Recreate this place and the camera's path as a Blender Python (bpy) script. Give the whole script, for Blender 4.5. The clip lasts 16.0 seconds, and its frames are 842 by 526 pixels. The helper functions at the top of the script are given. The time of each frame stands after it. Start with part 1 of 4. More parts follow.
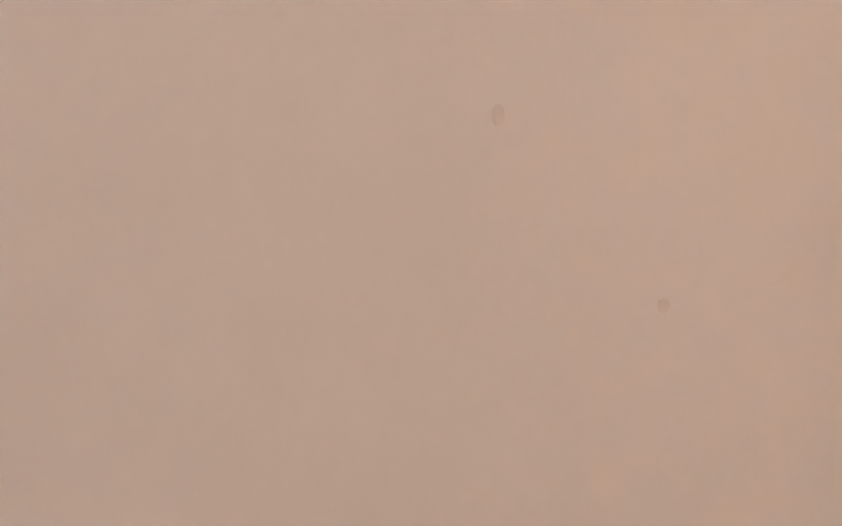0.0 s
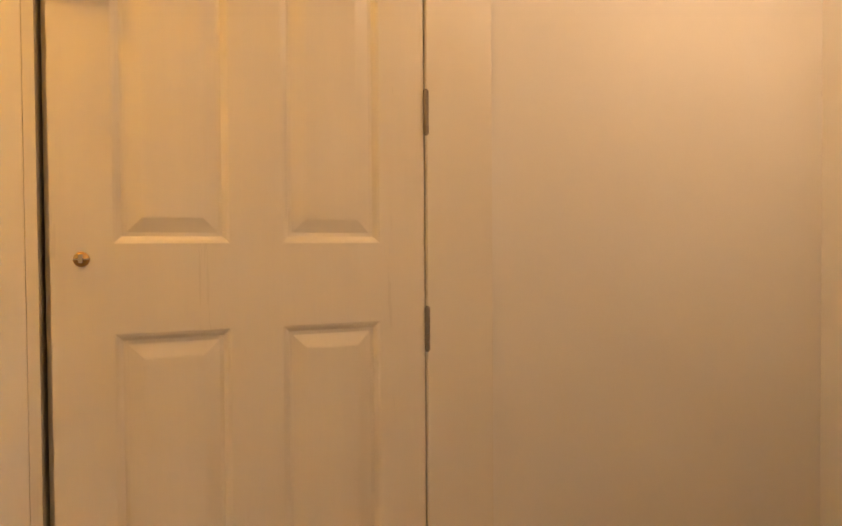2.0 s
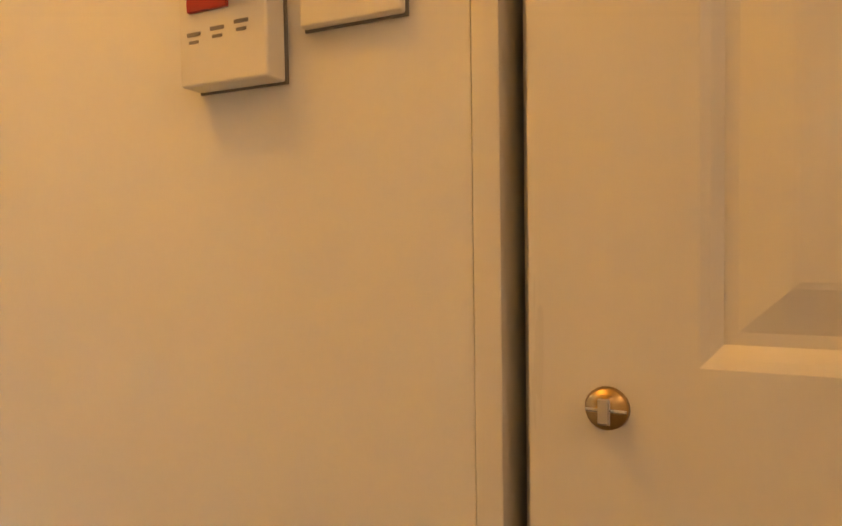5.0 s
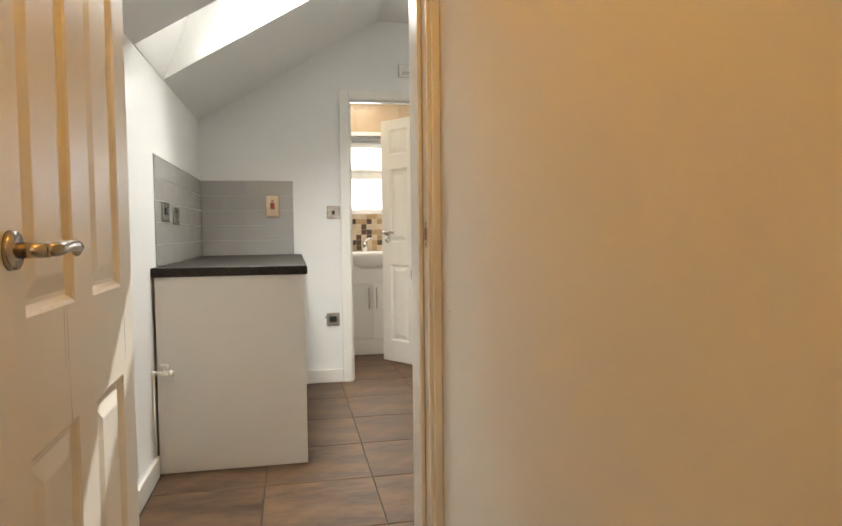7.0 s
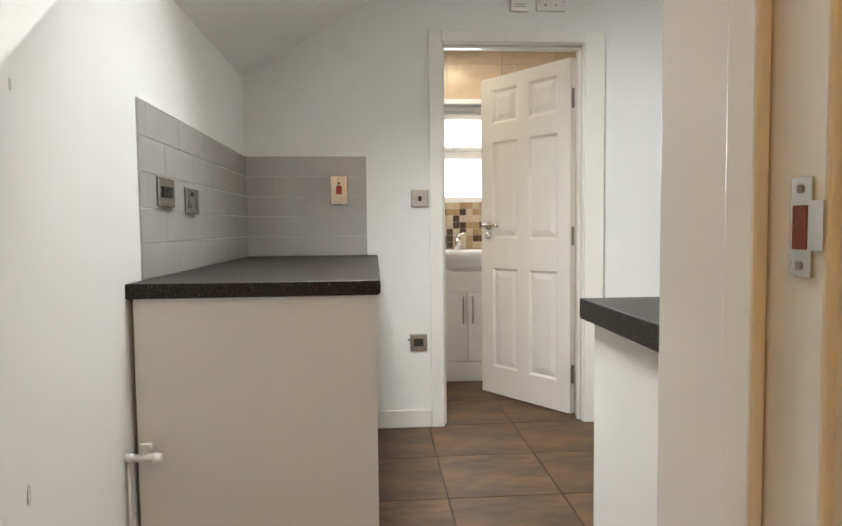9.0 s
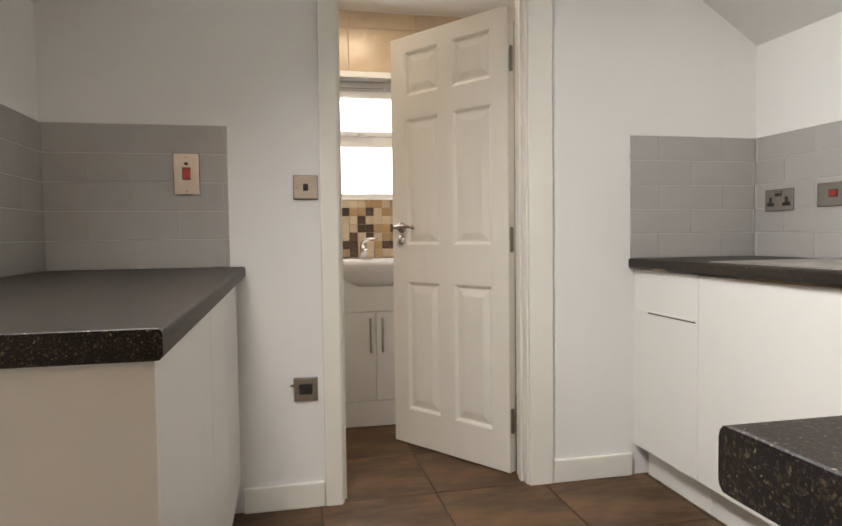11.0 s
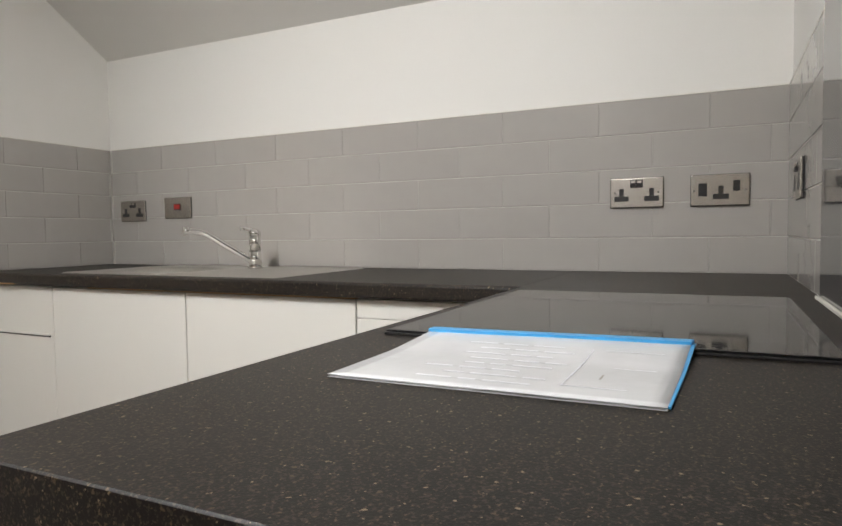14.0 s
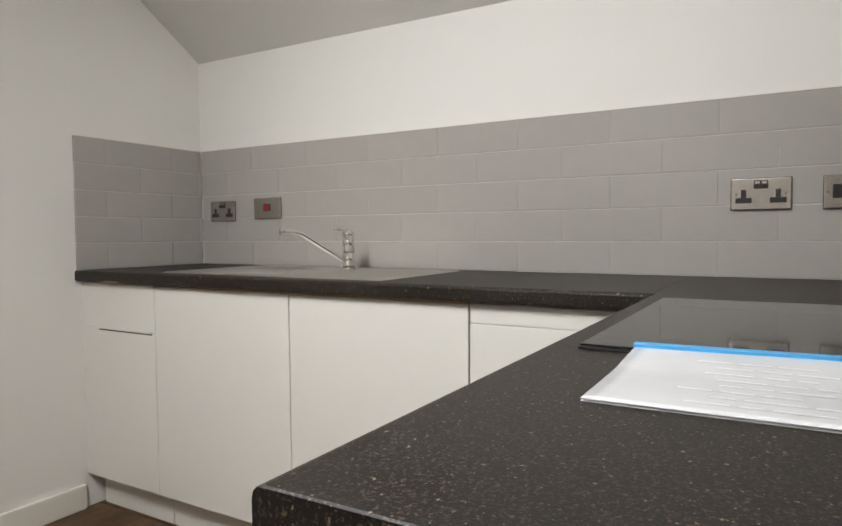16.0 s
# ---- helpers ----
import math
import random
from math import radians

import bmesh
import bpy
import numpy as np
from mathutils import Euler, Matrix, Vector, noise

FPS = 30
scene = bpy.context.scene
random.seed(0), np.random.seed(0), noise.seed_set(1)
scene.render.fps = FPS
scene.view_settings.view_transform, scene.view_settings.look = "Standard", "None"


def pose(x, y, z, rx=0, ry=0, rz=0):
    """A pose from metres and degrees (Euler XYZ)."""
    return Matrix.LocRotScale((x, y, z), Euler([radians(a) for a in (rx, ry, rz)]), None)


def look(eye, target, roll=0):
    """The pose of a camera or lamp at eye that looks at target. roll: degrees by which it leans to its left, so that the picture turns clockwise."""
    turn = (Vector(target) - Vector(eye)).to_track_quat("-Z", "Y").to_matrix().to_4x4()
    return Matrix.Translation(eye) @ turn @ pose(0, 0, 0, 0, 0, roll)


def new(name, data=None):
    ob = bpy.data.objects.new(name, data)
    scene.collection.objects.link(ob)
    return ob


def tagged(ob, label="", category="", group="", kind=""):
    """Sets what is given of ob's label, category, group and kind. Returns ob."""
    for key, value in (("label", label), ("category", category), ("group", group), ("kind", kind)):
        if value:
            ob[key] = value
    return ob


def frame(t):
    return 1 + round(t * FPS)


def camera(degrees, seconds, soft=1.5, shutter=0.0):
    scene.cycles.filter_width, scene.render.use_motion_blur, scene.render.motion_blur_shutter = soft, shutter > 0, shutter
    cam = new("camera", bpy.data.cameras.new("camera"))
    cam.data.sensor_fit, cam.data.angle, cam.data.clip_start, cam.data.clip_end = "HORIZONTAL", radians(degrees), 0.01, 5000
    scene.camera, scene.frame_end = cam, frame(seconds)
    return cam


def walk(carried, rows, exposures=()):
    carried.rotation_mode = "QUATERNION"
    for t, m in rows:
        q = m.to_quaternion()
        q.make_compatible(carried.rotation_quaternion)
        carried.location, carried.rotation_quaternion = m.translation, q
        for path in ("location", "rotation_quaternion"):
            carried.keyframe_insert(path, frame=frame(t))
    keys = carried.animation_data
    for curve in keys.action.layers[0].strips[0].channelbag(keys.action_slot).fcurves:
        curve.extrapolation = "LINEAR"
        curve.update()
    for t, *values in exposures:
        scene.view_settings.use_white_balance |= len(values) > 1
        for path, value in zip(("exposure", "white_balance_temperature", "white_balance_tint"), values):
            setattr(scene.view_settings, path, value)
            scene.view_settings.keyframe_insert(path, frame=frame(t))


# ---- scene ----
cam = camera(67.5, 16.0, soft=1.6)
PATH = [
    (0, (-1.49, -4.72, 0.935), (-0.939, -2.797, 0.909), 0.8),
    (0.3, (-1.43, -4.6, 0.935), (-0.303, -2.948, 0.909), 0.8),
    (0.5, (-1.4, -4.56, 0.935), (0.094, -3.231, 0.909), 0.8),
    (0.6, (-1.38, -4.543, 0.936), (0.301, -3.460, 0.910), 0.8),
    (0.7, (-1.36, -4.527, 0.936), (0.453, -3.682, 0.910), 0.8),
    (0.8, (-1.34, -4.508, 0.936), (0.585, -3.962, 0.91), 1.0),
    (1, (-1.362, -4.537, 0.938), (0.626, -4.323, 0.901), 0.8),
    (1.2, (-1.374, -4.563, 0.939), (0.626, -4.568, 0.902), 0.8),
    (1.4, (-1.392, -4.608, 0.938), (0.595, -4.838, 0.907), 0.3),
    (1.5, (-1.395, -4.638, 0.938), (0.574, -4.986, 0.906), 0.1),
    (2, (-1.384, -4.711, 0.951), (0.47, -5.461, 0.91), -0.4),
    (2.3, (-1.34, -4.81, 0.96), (0.478, -5.645, 0.932), -0.6),
    (3, (-1.132, -5.015, 0.976), (0.677, -5.868, 0.968), -0.9),
    (3.5, (-0.911, -5.088, 0.984), (0.954, -5.81, 0.992), -1.6),
    (3.7, (-0.822, -5.027, 1.007), (1.033, -5.772, 0.978), -1.6),
    (5.8, (-0.401, -4.517, 1.055), (0.634, -2.809, 0.958), -0.4),
    (6.0, (-0.406, -4.505, 1.054), (0.472, -2.711, 0.961), -0.4),
    (6.5, (-0.413, -4.485, 1.055), (0.182, -2.578, 0.96), -0.5),
    (7.0, (-0.409, -4.455, 1.054), (-0.01, -2.497, 0.956), -0.6),
    (7.5, (-0.401, -4.288, 1.048), (-0.149, -2.307, 0.944), -0.6),
    (8.0, (-0.399, -3.98, 1.056), (-0.216, -1.991, 0.945), -0.4),
    (8.5, (-0.372, -3.597, 1.046), (-0.216, -1.607, 0.932), -0.4),
    (8.7, (-0.37, -3.461, 1.052), (-0.225, -1.469, 0.937), -0.6),
    (10.8, (-0.199, -2.39, 1.02), (-0.023, -0.4, 0.924), -0.7),
    (11.0, (-0.198, -2.372, 1.017), (0.219, -0.418, 0.928), -0.7),
    (11.5, (-0.158, -2.39, 1.019), (0.749, -0.609, 0.935), -0.7),
    (12.0, (-0.15, -2.418, 1.024), (1.104, -0.863, 0.938), -0.5),
    (12.5, (-0.151, -2.446, 1.027), (1.338, -1.113, 0.936), -0.5),
    (13.0, (-0.148, -2.457, 1.026), (1.485, -1.307, 0.934), -0.7),
    (13.5, (-0.155, -2.469, 1.029), (1.577, -1.473, 0.936), -0.7),
    (14.0, (-0.166, -2.474, 1.032), (1.634, -1.608, 0.937), -0.7),
    (14.5, (-0.17, -2.463, 1.037), (1.663, -1.67, 0.943), -0.7),
    (15.0, (-0.165, -2.421, 1.038), (1.669, -1.628, 0.946), -0.5),
    (15.5, (-0.18, -2.353, 1.032), (1.637, -1.523, 0.945), -0.3),
    (16.0, (-0.199, -2.306, 1.041), (1.529, -1.303, 0.946), -0.4),
]
walk(cam, [(t, look(eye, target, roll)) for t, eye, target, roll in PATH],
     exposures=[(0.0, 0.85, 5500, 17), (0.5, 0.6, 5500, 17), (1.0, 0.25, 6000, 15), (1.5, 0.5, 6500, 13), (2.0, 0.9, 6450, 12), (3.7, 0.85, 6500, 12), (5.8, 0.45, 6400, 9),
                (7.0, 0.12, 6250, 7), (8.7, 0.0, 5950, 7), (10.8, -0.35, 6350, 11), (12.0, -0.6, 6400, 12), (13.0, -0.75, 6400, 11), (16.0, -0.82, 6350, 11)])

# ---- light ----
world = bpy.data.worlds.new("sky")
scene.world = world
world.use_nodes = True
wn = world.node_tree.nodes
sky = wn.new("ShaderNodeTexSky")
sky.sky_type, sky.sun_disc = "NISHITA", False
SUN_WAY = Vector((-0.34, -0.86, -0.95)).normalized()
sky.sun_elevation = math.asin(-SUN_WAY.z)
sky.sun_rotation = math.atan2(-SUN_WAY.x, -SUN_WAY.y)
wn["Background"].inputs["Strength"].default_value = 0.15
world.node_tree.links.new(sky.outputs[0], wn["Background"].inputs["Color"])


def lamp(name, kind, energy, colour, m, size=0.1, size_y=None, spread=None):
    data = bpy.data.lights.new(name, kind)
    data.energy, data.color = energy, colour
    if kind == "AREA":
        data.size = size
        if size_y:
            data.shape, data.size_y = "RECTANGLE", size_y
        if spread:
            data.spread = radians(spread)
    elif kind == "SUN":
        data.angle = radians(size)
    else:
        data.shadow_soft_size = size
    ob = new(name, data)
    ob.matrix_world = m
    return ob


lamp("sun", "SUN", 5.0, (1.0, 0.95, 0.88), look((0, 0, 5), Vector((0, 0, 5)) + SUN_WAY), 0.6)
lamp("skylight_daylight", "AREA", 60.0, (1.0, 0.985, 0.945), look((-0.46, -1.47, 2.44), (0.11, -1.51, 1.72)), 0.44, 0.60, 150)
lamp("bathroom_daylight", "AREA", 9.0, (0.95, 0.98, 1.0), look((0.25, 1.30, 1.6), (0.25, 0.0, 1.45)), 0.95, 0.62)
lamp("bathroom_lamp", "AREA", 8.0, (1.0, 0.78, 0.52), look((0.25, 0.75, 2.29), (0.25, 0.75, 0)), 0.25)
lamp("hall_lamp", "POINT", 9.5, (1.0, 0.47, 0.065), pose(-0.52, -3.95, 2.18), 0.06)
# unseen fill added to light the room's north wall; real source unknown
lamp("room_fill_lamp", "POINT", 15.0, (1.0, 0.75, 0.58), pose(-2.0, -6.6, 1.95), 0.08)
# unseen fill added to brighten the hall wall south of the entrance door
lamp("hall_fill_south", "POINT", 5.5, (1.0, 0.62, 0.34), pose(-0.80, -6.0, 2.10), 0.06)


# ---- materials ----
def nodes_of(name):
    m = bpy.data.materials.new(name)
    m.use_nodes = True
    t = m.node_tree
    return m, t, t.nodes["Principled BSDF"]


def mat(name, colour, rough=0.5, metal=0.0, vary=0.06, scale=6.0, fine=120.0, bump=0.05, coat=0.0, per_piece=0.0, stretch=(1, 1, 1), rough_vary=0.1, lo=0.4, hi=0.95, spec=0.5):
    """Two scales of noise on colour and roughness, and a fine relief."""
    m, t, b = nodes_of(name)
    n, l = t.nodes, t.links
    tc = n.new("ShaderNodeTexCoord")
    mp = n.new("ShaderNodeMapping")
    mp.inputs["Scale"].default_value = stretch
    l.new(tc.outputs["Object"], mp.inputs["Vector"])
    big = n.new("ShaderNodeTexNoise")
    big.inputs["Scale"].default_value, big.inputs["Detail"].default_value = scale, 4
    small = n.new("ShaderNodeTexNoise")
    small.inputs["Scale"].default_value, small.inputs["Detail"].default_value = fine, 3
    l.new(mp.outputs[0], big.inputs["Vector"])
    l.new(mp.outputs[0], small.inputs["Vector"])
    add = n.new("ShaderNodeMath")
    add.operation = "MULTIPLY_ADD"
    add.inputs[1].default_value = 0.35
    l.new(small.outputs[0], add.inputs[0])
    l.new(big.outputs[0], add.inputs[2])
    ramp = n.new("ShaderNodeMapRange")
    ramp.inputs["From Min"].default_value, ramp.inputs["From Max"].default_value = lo, hi
    ramp.inputs["To Min"].default_value, ramp.inputs["To Max"].default_value = 1 - vary, 1 + vary
    l.new(add.outputs[0], ramp.inputs["Value"])
    last = ramp.outputs[0]
    if per_piece:
        info = n.new("ShaderNodeObjectInfo")
        pr = n.new("ShaderNodeMapRange")
        pr.inputs["To Min"].default_value, pr.inputs["To Max"].default_value = 1 - per_piece, 1 + per_piece
        l.new(info.outputs["Random"], pr.inputs["Value"])
        mul = n.new("ShaderNodeMath")
        mul.operation = "MULTIPLY"
        l.new(last, mul.inputs[0])
        l.new(pr.outputs[0], mul.inputs[1])
        last = mul.outputs[0]
    sc = n.new("ShaderNodeVectorMath")
    sc.operation = "SCALE"
    sc.inputs[0].default_value = colour
    l.new(last, sc.inputs["Scale"])
    l.new(sc.outputs[0], b.inputs["Base Color"])
    rr = n.new("ShaderNodeMapRange")
    rr.inputs["To Min"].default_value, rr.inputs["To Max"].default_value = max(0.02, rough - rough_vary), min(1, rough + rough_vary)
    l.new(add.outputs[0], rr.inputs["Value"])
    l.new(rr.outputs[0], b.inputs["Roughness"])
    b.inputs["Metallic"].default_value = metal
    b.inputs["Specular IOR Level"].default_value = spec
    b.inputs["Coat Weight"].default_value = coat
    if bump:
        bp = n.new("ShaderNodeBump")
        bp.inputs["Strength"].default_value, bp.inputs["Distance"].default_value = bump, 0.002
        l.new(add.outputs[0], bp.inputs["Height"])
        l.new(bp.outputs[0], b.inputs["Normal"])
    return m


def speckle_mat(name):
    """Dark laminate with mixed pale and brown flecks."""
    m, t, b = nodes_of(name)
    n, l = t.nodes, t.links
    tc = n.new("ShaderNodeTexCoord")
    mixes = [(0.010, 0.0085, 0.008, 1)]
    col = None
    for scale, lo, hi, c in ((460, 0.54, 0.66, (0.050, 0.038, 0.030, 1)), (300, 0.60, 0.69, (0.11, 0.078, 0.048, 1)), (210, 0.68, 0.73, (0.30, 0.23, 0.15, 1))):
        nz = n.new("ShaderNodeTexNoise")
        nz.inputs["Scale"].default_value, nz.inputs["Detail"].default_value = scale, 2
        l.new(tc.outputs["Object"], nz.inputs["Vector"])
        r = n.new("ShaderNodeMapRange")
        r.inputs["From Min"].default_value, r.inputs["From Max"].default_value = lo, hi
        l.new(nz.outputs[0], r.inputs["Value"])
        mx = n.new("ShaderNodeMix")
        mx.data_type = "RGBA"
        l.new(r.outputs[0], mx.inputs[0])
        if col:
            l.new(col, mx.inputs[6])
        else:
            mx.inputs[6].default_value = mixes[0]
        mx.inputs[7].default_value = c
        col = mx.outputs[2]
    l.new(col, b.inputs["Base Color"])
    b.inputs["Roughness"].default_value = 0.46
    b.inputs["Specular IOR Level"].default_value = 0.25
    nz = n.new("ShaderNodeTexNoise")
    nz.inputs["Scale"].default_value = 500
    l.new(tc.outputs["Object"], nz.inputs["Vector"])
    bp = n.new("ShaderNodeBump")
    bp.inputs["Strength"].default_value, bp.inputs["Distance"].default_value = 0.15, 0.001
    l.new(nz.outputs[0], bp.inputs["Height"])
    l.new(bp.outputs[0], b.inputs["Normal"])
    return m


def glow_mat(name, colour, strength):
    m, t, b = nodes_of(name)
    b.inputs["Base Color"].default_value = (*colour, 1)
    b.inputs["Emission Color"].default_value = (*colour, 1)
    b.inputs["Emission Strength"].default_value = strength
    return m


def glass_mat(name, rough, colour=(1, 1, 1)):
    m, t, b = nodes_of(name)
    b.inputs["Base Color"].default_value = (*colour, 1)
    b.inputs["Transmission Weight"].default_value = 1.0
    b.inputs["Roughness"].default_value = rough
    b.inputs["IOR"].default_value = 1.45
    return m


PAINT = mat("white_emulsion", (0.80, 0.785, 0.75), 0.75, vary=0.02, scale=1.5, fine=180, bump=0.06)
CEIL = mat("ceiling_emulsion", (0.76, 0.745, 0.71), 0.85, vary=0.02, scale=2, fine=150, bump=0.05)
GLOSSWHITE = mat("white_gloss_paint", (0.80, 0.77, 0.70), 0.20, vary=0.012, scale=1.2, fine=20, bump=0.0, rough_vary=0.02)
DOORPAINT = mat("door_paint_with_grain", (0.80, 0.765, 0.69), 0.28, vary=0.018, scale=5, fine=38, bump=0.16, stretch=(3.2, 3.2, 0.22))
CABWHITE = mat("white_cabinet_vinyl", (0.78, 0.765, 0.72), 0.30, vary=0.012, scale=1.2, fine=20, bump=0.0, rough_vary=0.02)
TILE = mat("grey_glazed_tile", (0.40, 0.38, 0.355), 0.12, vary=0.03, scale=5, fine=30, bump=0.05, per_piece=0.012, rough_vary=0.05)
GROUT = mat("pale_grout", (0.52, 0.50, 0.47), 0.85, vary=0.12, scale=20, fine=250, bump=0.2)
WORKTOP = speckle_mat("dark_speckled_laminate")
FLOORTILE = mat("brown_slate_tile", (0.088, 0.048, 0.023), 0.45, vary=0.5, scale=4.0, fine=22, bump=0.35, per_piece=0.15, stretch=(0.6, 1.6, 1), lo=0.53, hi=0.80, spec=0.3)
FLOORGROUT = mat("dark_floor_grout", (0.06, 0.045, 0.035), 0.9, vary=0.15, scale=20, fine=200, bump=0.2)
CARPET = mat("beige_carpet", (0.32, 0.26, 0.19), 0.95, vary=0.15, scale=8, fine=400, bump=0.5)
STEEL = mat("brushed_steel", (0.58, 0.55, 0.51), 0.26, metal=1.0, vary=0.03, scale=3, fine=40, bump=0.0, stretch=(1, 8, 1), rough_vary=0.03)
# one dark tone for all hinges, partly for shade at the bathroom door
HINGE = mat("dark_hinge_steel", (0.28, 0.25, 0.22), 0.38, metal=1.0, vary=0.1, scale=20, fine=120, bump=0.03)
SINKSTEEL = mat("sink_steel", (0.66, 0.64, 0.61), 0.30, metal=1.0, vary=0.05, scale=10, fine=150, bump=0.05)
CHROME = mat("polished_chrome", (0.78, 0.77, 0.76), 0.08, metal=1.0, vary=0.02, bump=0.0, rough_vary=0.03)
SATIN = mat("satin_nickel", (0.50, 0.455, 0.41), 0.2, metal=1.0, vary=0.03, bump=0.0, rough_vary=0.03)
BRASS = mat("aged_brass", (0.55, 0.36, 0.14), 0.3, metal=1.0, vary=0.1, bump=0.02)
BLACKPL = mat("black_plastic", (0.018, 0.017, 0.017), 0.35, vary=0.05, bump=0.02)
BLACKSTRIP = mat("black_smoke_seal", (0.02, 0.017, 0.014), 0.8, vary=0.1, bump=0.05)
WHITEPL = mat("white_plastic", (0.78, 0.75, 0.68), 0.35, vary=0.02, bump=0.01)
GREYPL = mat("grey_print", (0.25, 0.23, 0.21), 0.6, vary=0.05, bump=0)
RED = mat("red_plastic", (0.36, 0.022, 0.018), 0.3, vary=0.05, bump=0)
DARKRED = mat("recessed_wood_red", (0.22, 0.05, 0.02), 0.7, vary=0.1, bump=0.05)
HOBGLASS = mat("black_hob_glass", (0.012, 0.012, 0.013), 0.06, vary=0.05, bump=0.0, coat=0.4, rough_vary=0.03)
SPLASHGLASS = mat("dark_grey_splashback_glass", (0.055, 0.055, 0.062), 0.07, vary=0.04, bump=0.0, coat=0.5, rough_vary=0.04)
CERAMIC = mat("white_ceramic", (0.83, 0.82, 0.80), 0.10, vary=0.01, bump=0.0, coat=0.5, rough_vary=0.03)
BEIGETILE = mat("beige_marbled_wall_tile", (0.58, 0.46, 0.32), 0.22, vary=0.12, scale=3, fine=14, bump=0.05, per_piece=0.04)
MOS_A = mat("cream_mosaic", (0.62, 0.52, 0.38), 0.3, vary=0.1, scale=12, fine=60, bump=0.1, per_piece=0.08)
MOS_B = mat("tan_mosaic", (0.42, 0.29, 0.15), 0.3, vary=0.14, scale=12, fine=60, bump=0.1, per_piece=0.1)
MOS_C = mat("dark_brown_mosaic", (0.085, 0.05, 0.03), 0.3, vary=0.5, scale=40, fine=160, bump=0.2, per_piece=0.2)
UPVC = mat("white_upvc", (0.82, 0.82, 0.80), 0.25, vary=0.01, bump=0.0)
PAPER = mat("white_paper", (0.80, 0.80, 0.80), 0.7, vary=0.02, scale=8, fine=100, bump=0.1)
SLEEVE = mat("milky_plastic_sleeve", (0.76, 0.77, 0.79), 0.16, vary=0.05, scale=14, fine=40, bump=0.3, coat=0.4)
BLUE = mat("blue_plastic_binding", (0.06, 0.36, 0.72), 0.25, vary=0.05, bump=0.02)
PRINT = mat("faint_grey_print", (0.66, 0.67, 0.70), 0.6, vary=0.05, bump=0)
CHIPBOARD = mat("bare_chipboard", (0.42, 0.27, 0.13), 0.9, vary=0.25, scale=60, fine=300, bump=0.4)
CAULK = mat("dirty_sealant", (0.36, 0.33, 0.31), 0.9, vary=0.5, scale=40, fine=120, bump=0.3)
FROST = glass_mat("frosted_glass", 0.35)
CLEAR = glass_mat("clear_glass", 0.0)
SPOTGLOW = glow_mat("spot_lamp_face", (1.0, 0.85, 0.62), 8.0)
SKYGLOW = glow_mat("bright_overexposed_sky", (0.95, 0.97, 1.0), 5.0)
SCUFF = mat("faint_grey_scuff", (0.62, 0.59, 0.54), 0.8, vary=0.1, scale=60, fine=300, bump=0.1)
STAIN = mat("faint_tan_stain", (0.75, 0.715, 0.66), 0.8, vary=0.05, scale=60, fine=300, bump=0.0)
GROUND = mat("outdoor_ground", (0.10, 0.11, 0.08), 0.95, vary=0.3, scale=0.5, fine=6, bump=0.1)


# ---- mesh helpers ----
def mesh_of(bm, name, material, smooth=False):
    bmesh.ops.recalc_face_normals(bm, faces=bm.faces[:])
    me = bpy.data.meshes.new(name)
    bm.to_mesh(me)
    bm.free()
    me.materials.append(material)
    if smooth:
        for p in me.polygons:
            p.use_smooth = True
    return me


def add_box(bm, lo, hi, bevel=0.0, seg=2):
    geo = bmesh.ops.create_cube(bm, size=1.0)
    vs = geo["verts"]
    for v in vs:
        v.co = Vector([lo[i] + (v.co[i] + 0.5) * (hi[i] - lo[i]) for i in range(3)])
    if bevel:
        es = list({e for v in vs for e in v.link_edges})
        bmesh.ops.bevel(bm, geom=es, offset=bevel, segments=seg, affect="EDGES", profile=0.6)
    return bm


def box_bm(lo, hi, bevel=0.0, seg=2):
    return add_box(bmesh.new(), lo, hi, bevel, seg)


def add_cyl(bm, a, b, r1, r2=None, n=20):
    a, b = Vector(a), Vector(b)
    d = b - a
    m = Matrix.Translation((a + b) / 2) @ d.to_track_quat("Z", "Y").to_matrix().to_4x4()
    bmesh.ops.create_cone(bm, cap_ends=True, segments=n, radius1=r1, radius2=r1 if r2 is None else r2, depth=d.length, matrix=m)
    return bm


def add_tube(bm, pts, radii, n=14):
    """A round tube along pts."""
    pts = [Vector(p) for p in pts]
    rings = []
    for i, p in enumerate(pts):
        d = (pts[min(i + 1, len(pts) - 1)] - pts[max(i - 1, 0)]).normalized()
        side = d.cross(Vector((0.13, 0.21, 0.97))).normalized()
        q = Matrix((side, d.cross(side), d)).transposed()
        r = radii[i] if hasattr(radii, "__len__") else radii
        rings.append([bm.verts.new(p + q @ Vector((r * math.cos(2 * math.pi * k / n), r * math.sin(2 * math.pi * k / n), 0))) for k in range(n)])
    for a, b in zip(rings, rings[1:]):
        for k in range(n):
            bm.faces.new((a[k], a[(k + 1) % n], b[(k + 1) % n], b[k]))
    bm.faces.new(rings[0])
    bm.faces.new(rings[-1])
    return bm


def part(name, bm, material, parent, label="", smooth=False, m=None):
    me = bm if isinstance(bm, bpy.types.Mesh) else mesh_of(bm, name, material, smooth)
    ob = new(name, me)
    ob.parent = parent
    if m is not None:
        ob.matrix_basis = m
    if label:
        ob["label"] = label
    return ob


def thing(name, label, category, m=None, group=""):
    ob = new(name)
    ob.empty_display_size = 0.05
    if m is not None:
        ob.matrix_basis = m
    return tagged(ob, label, category, group)


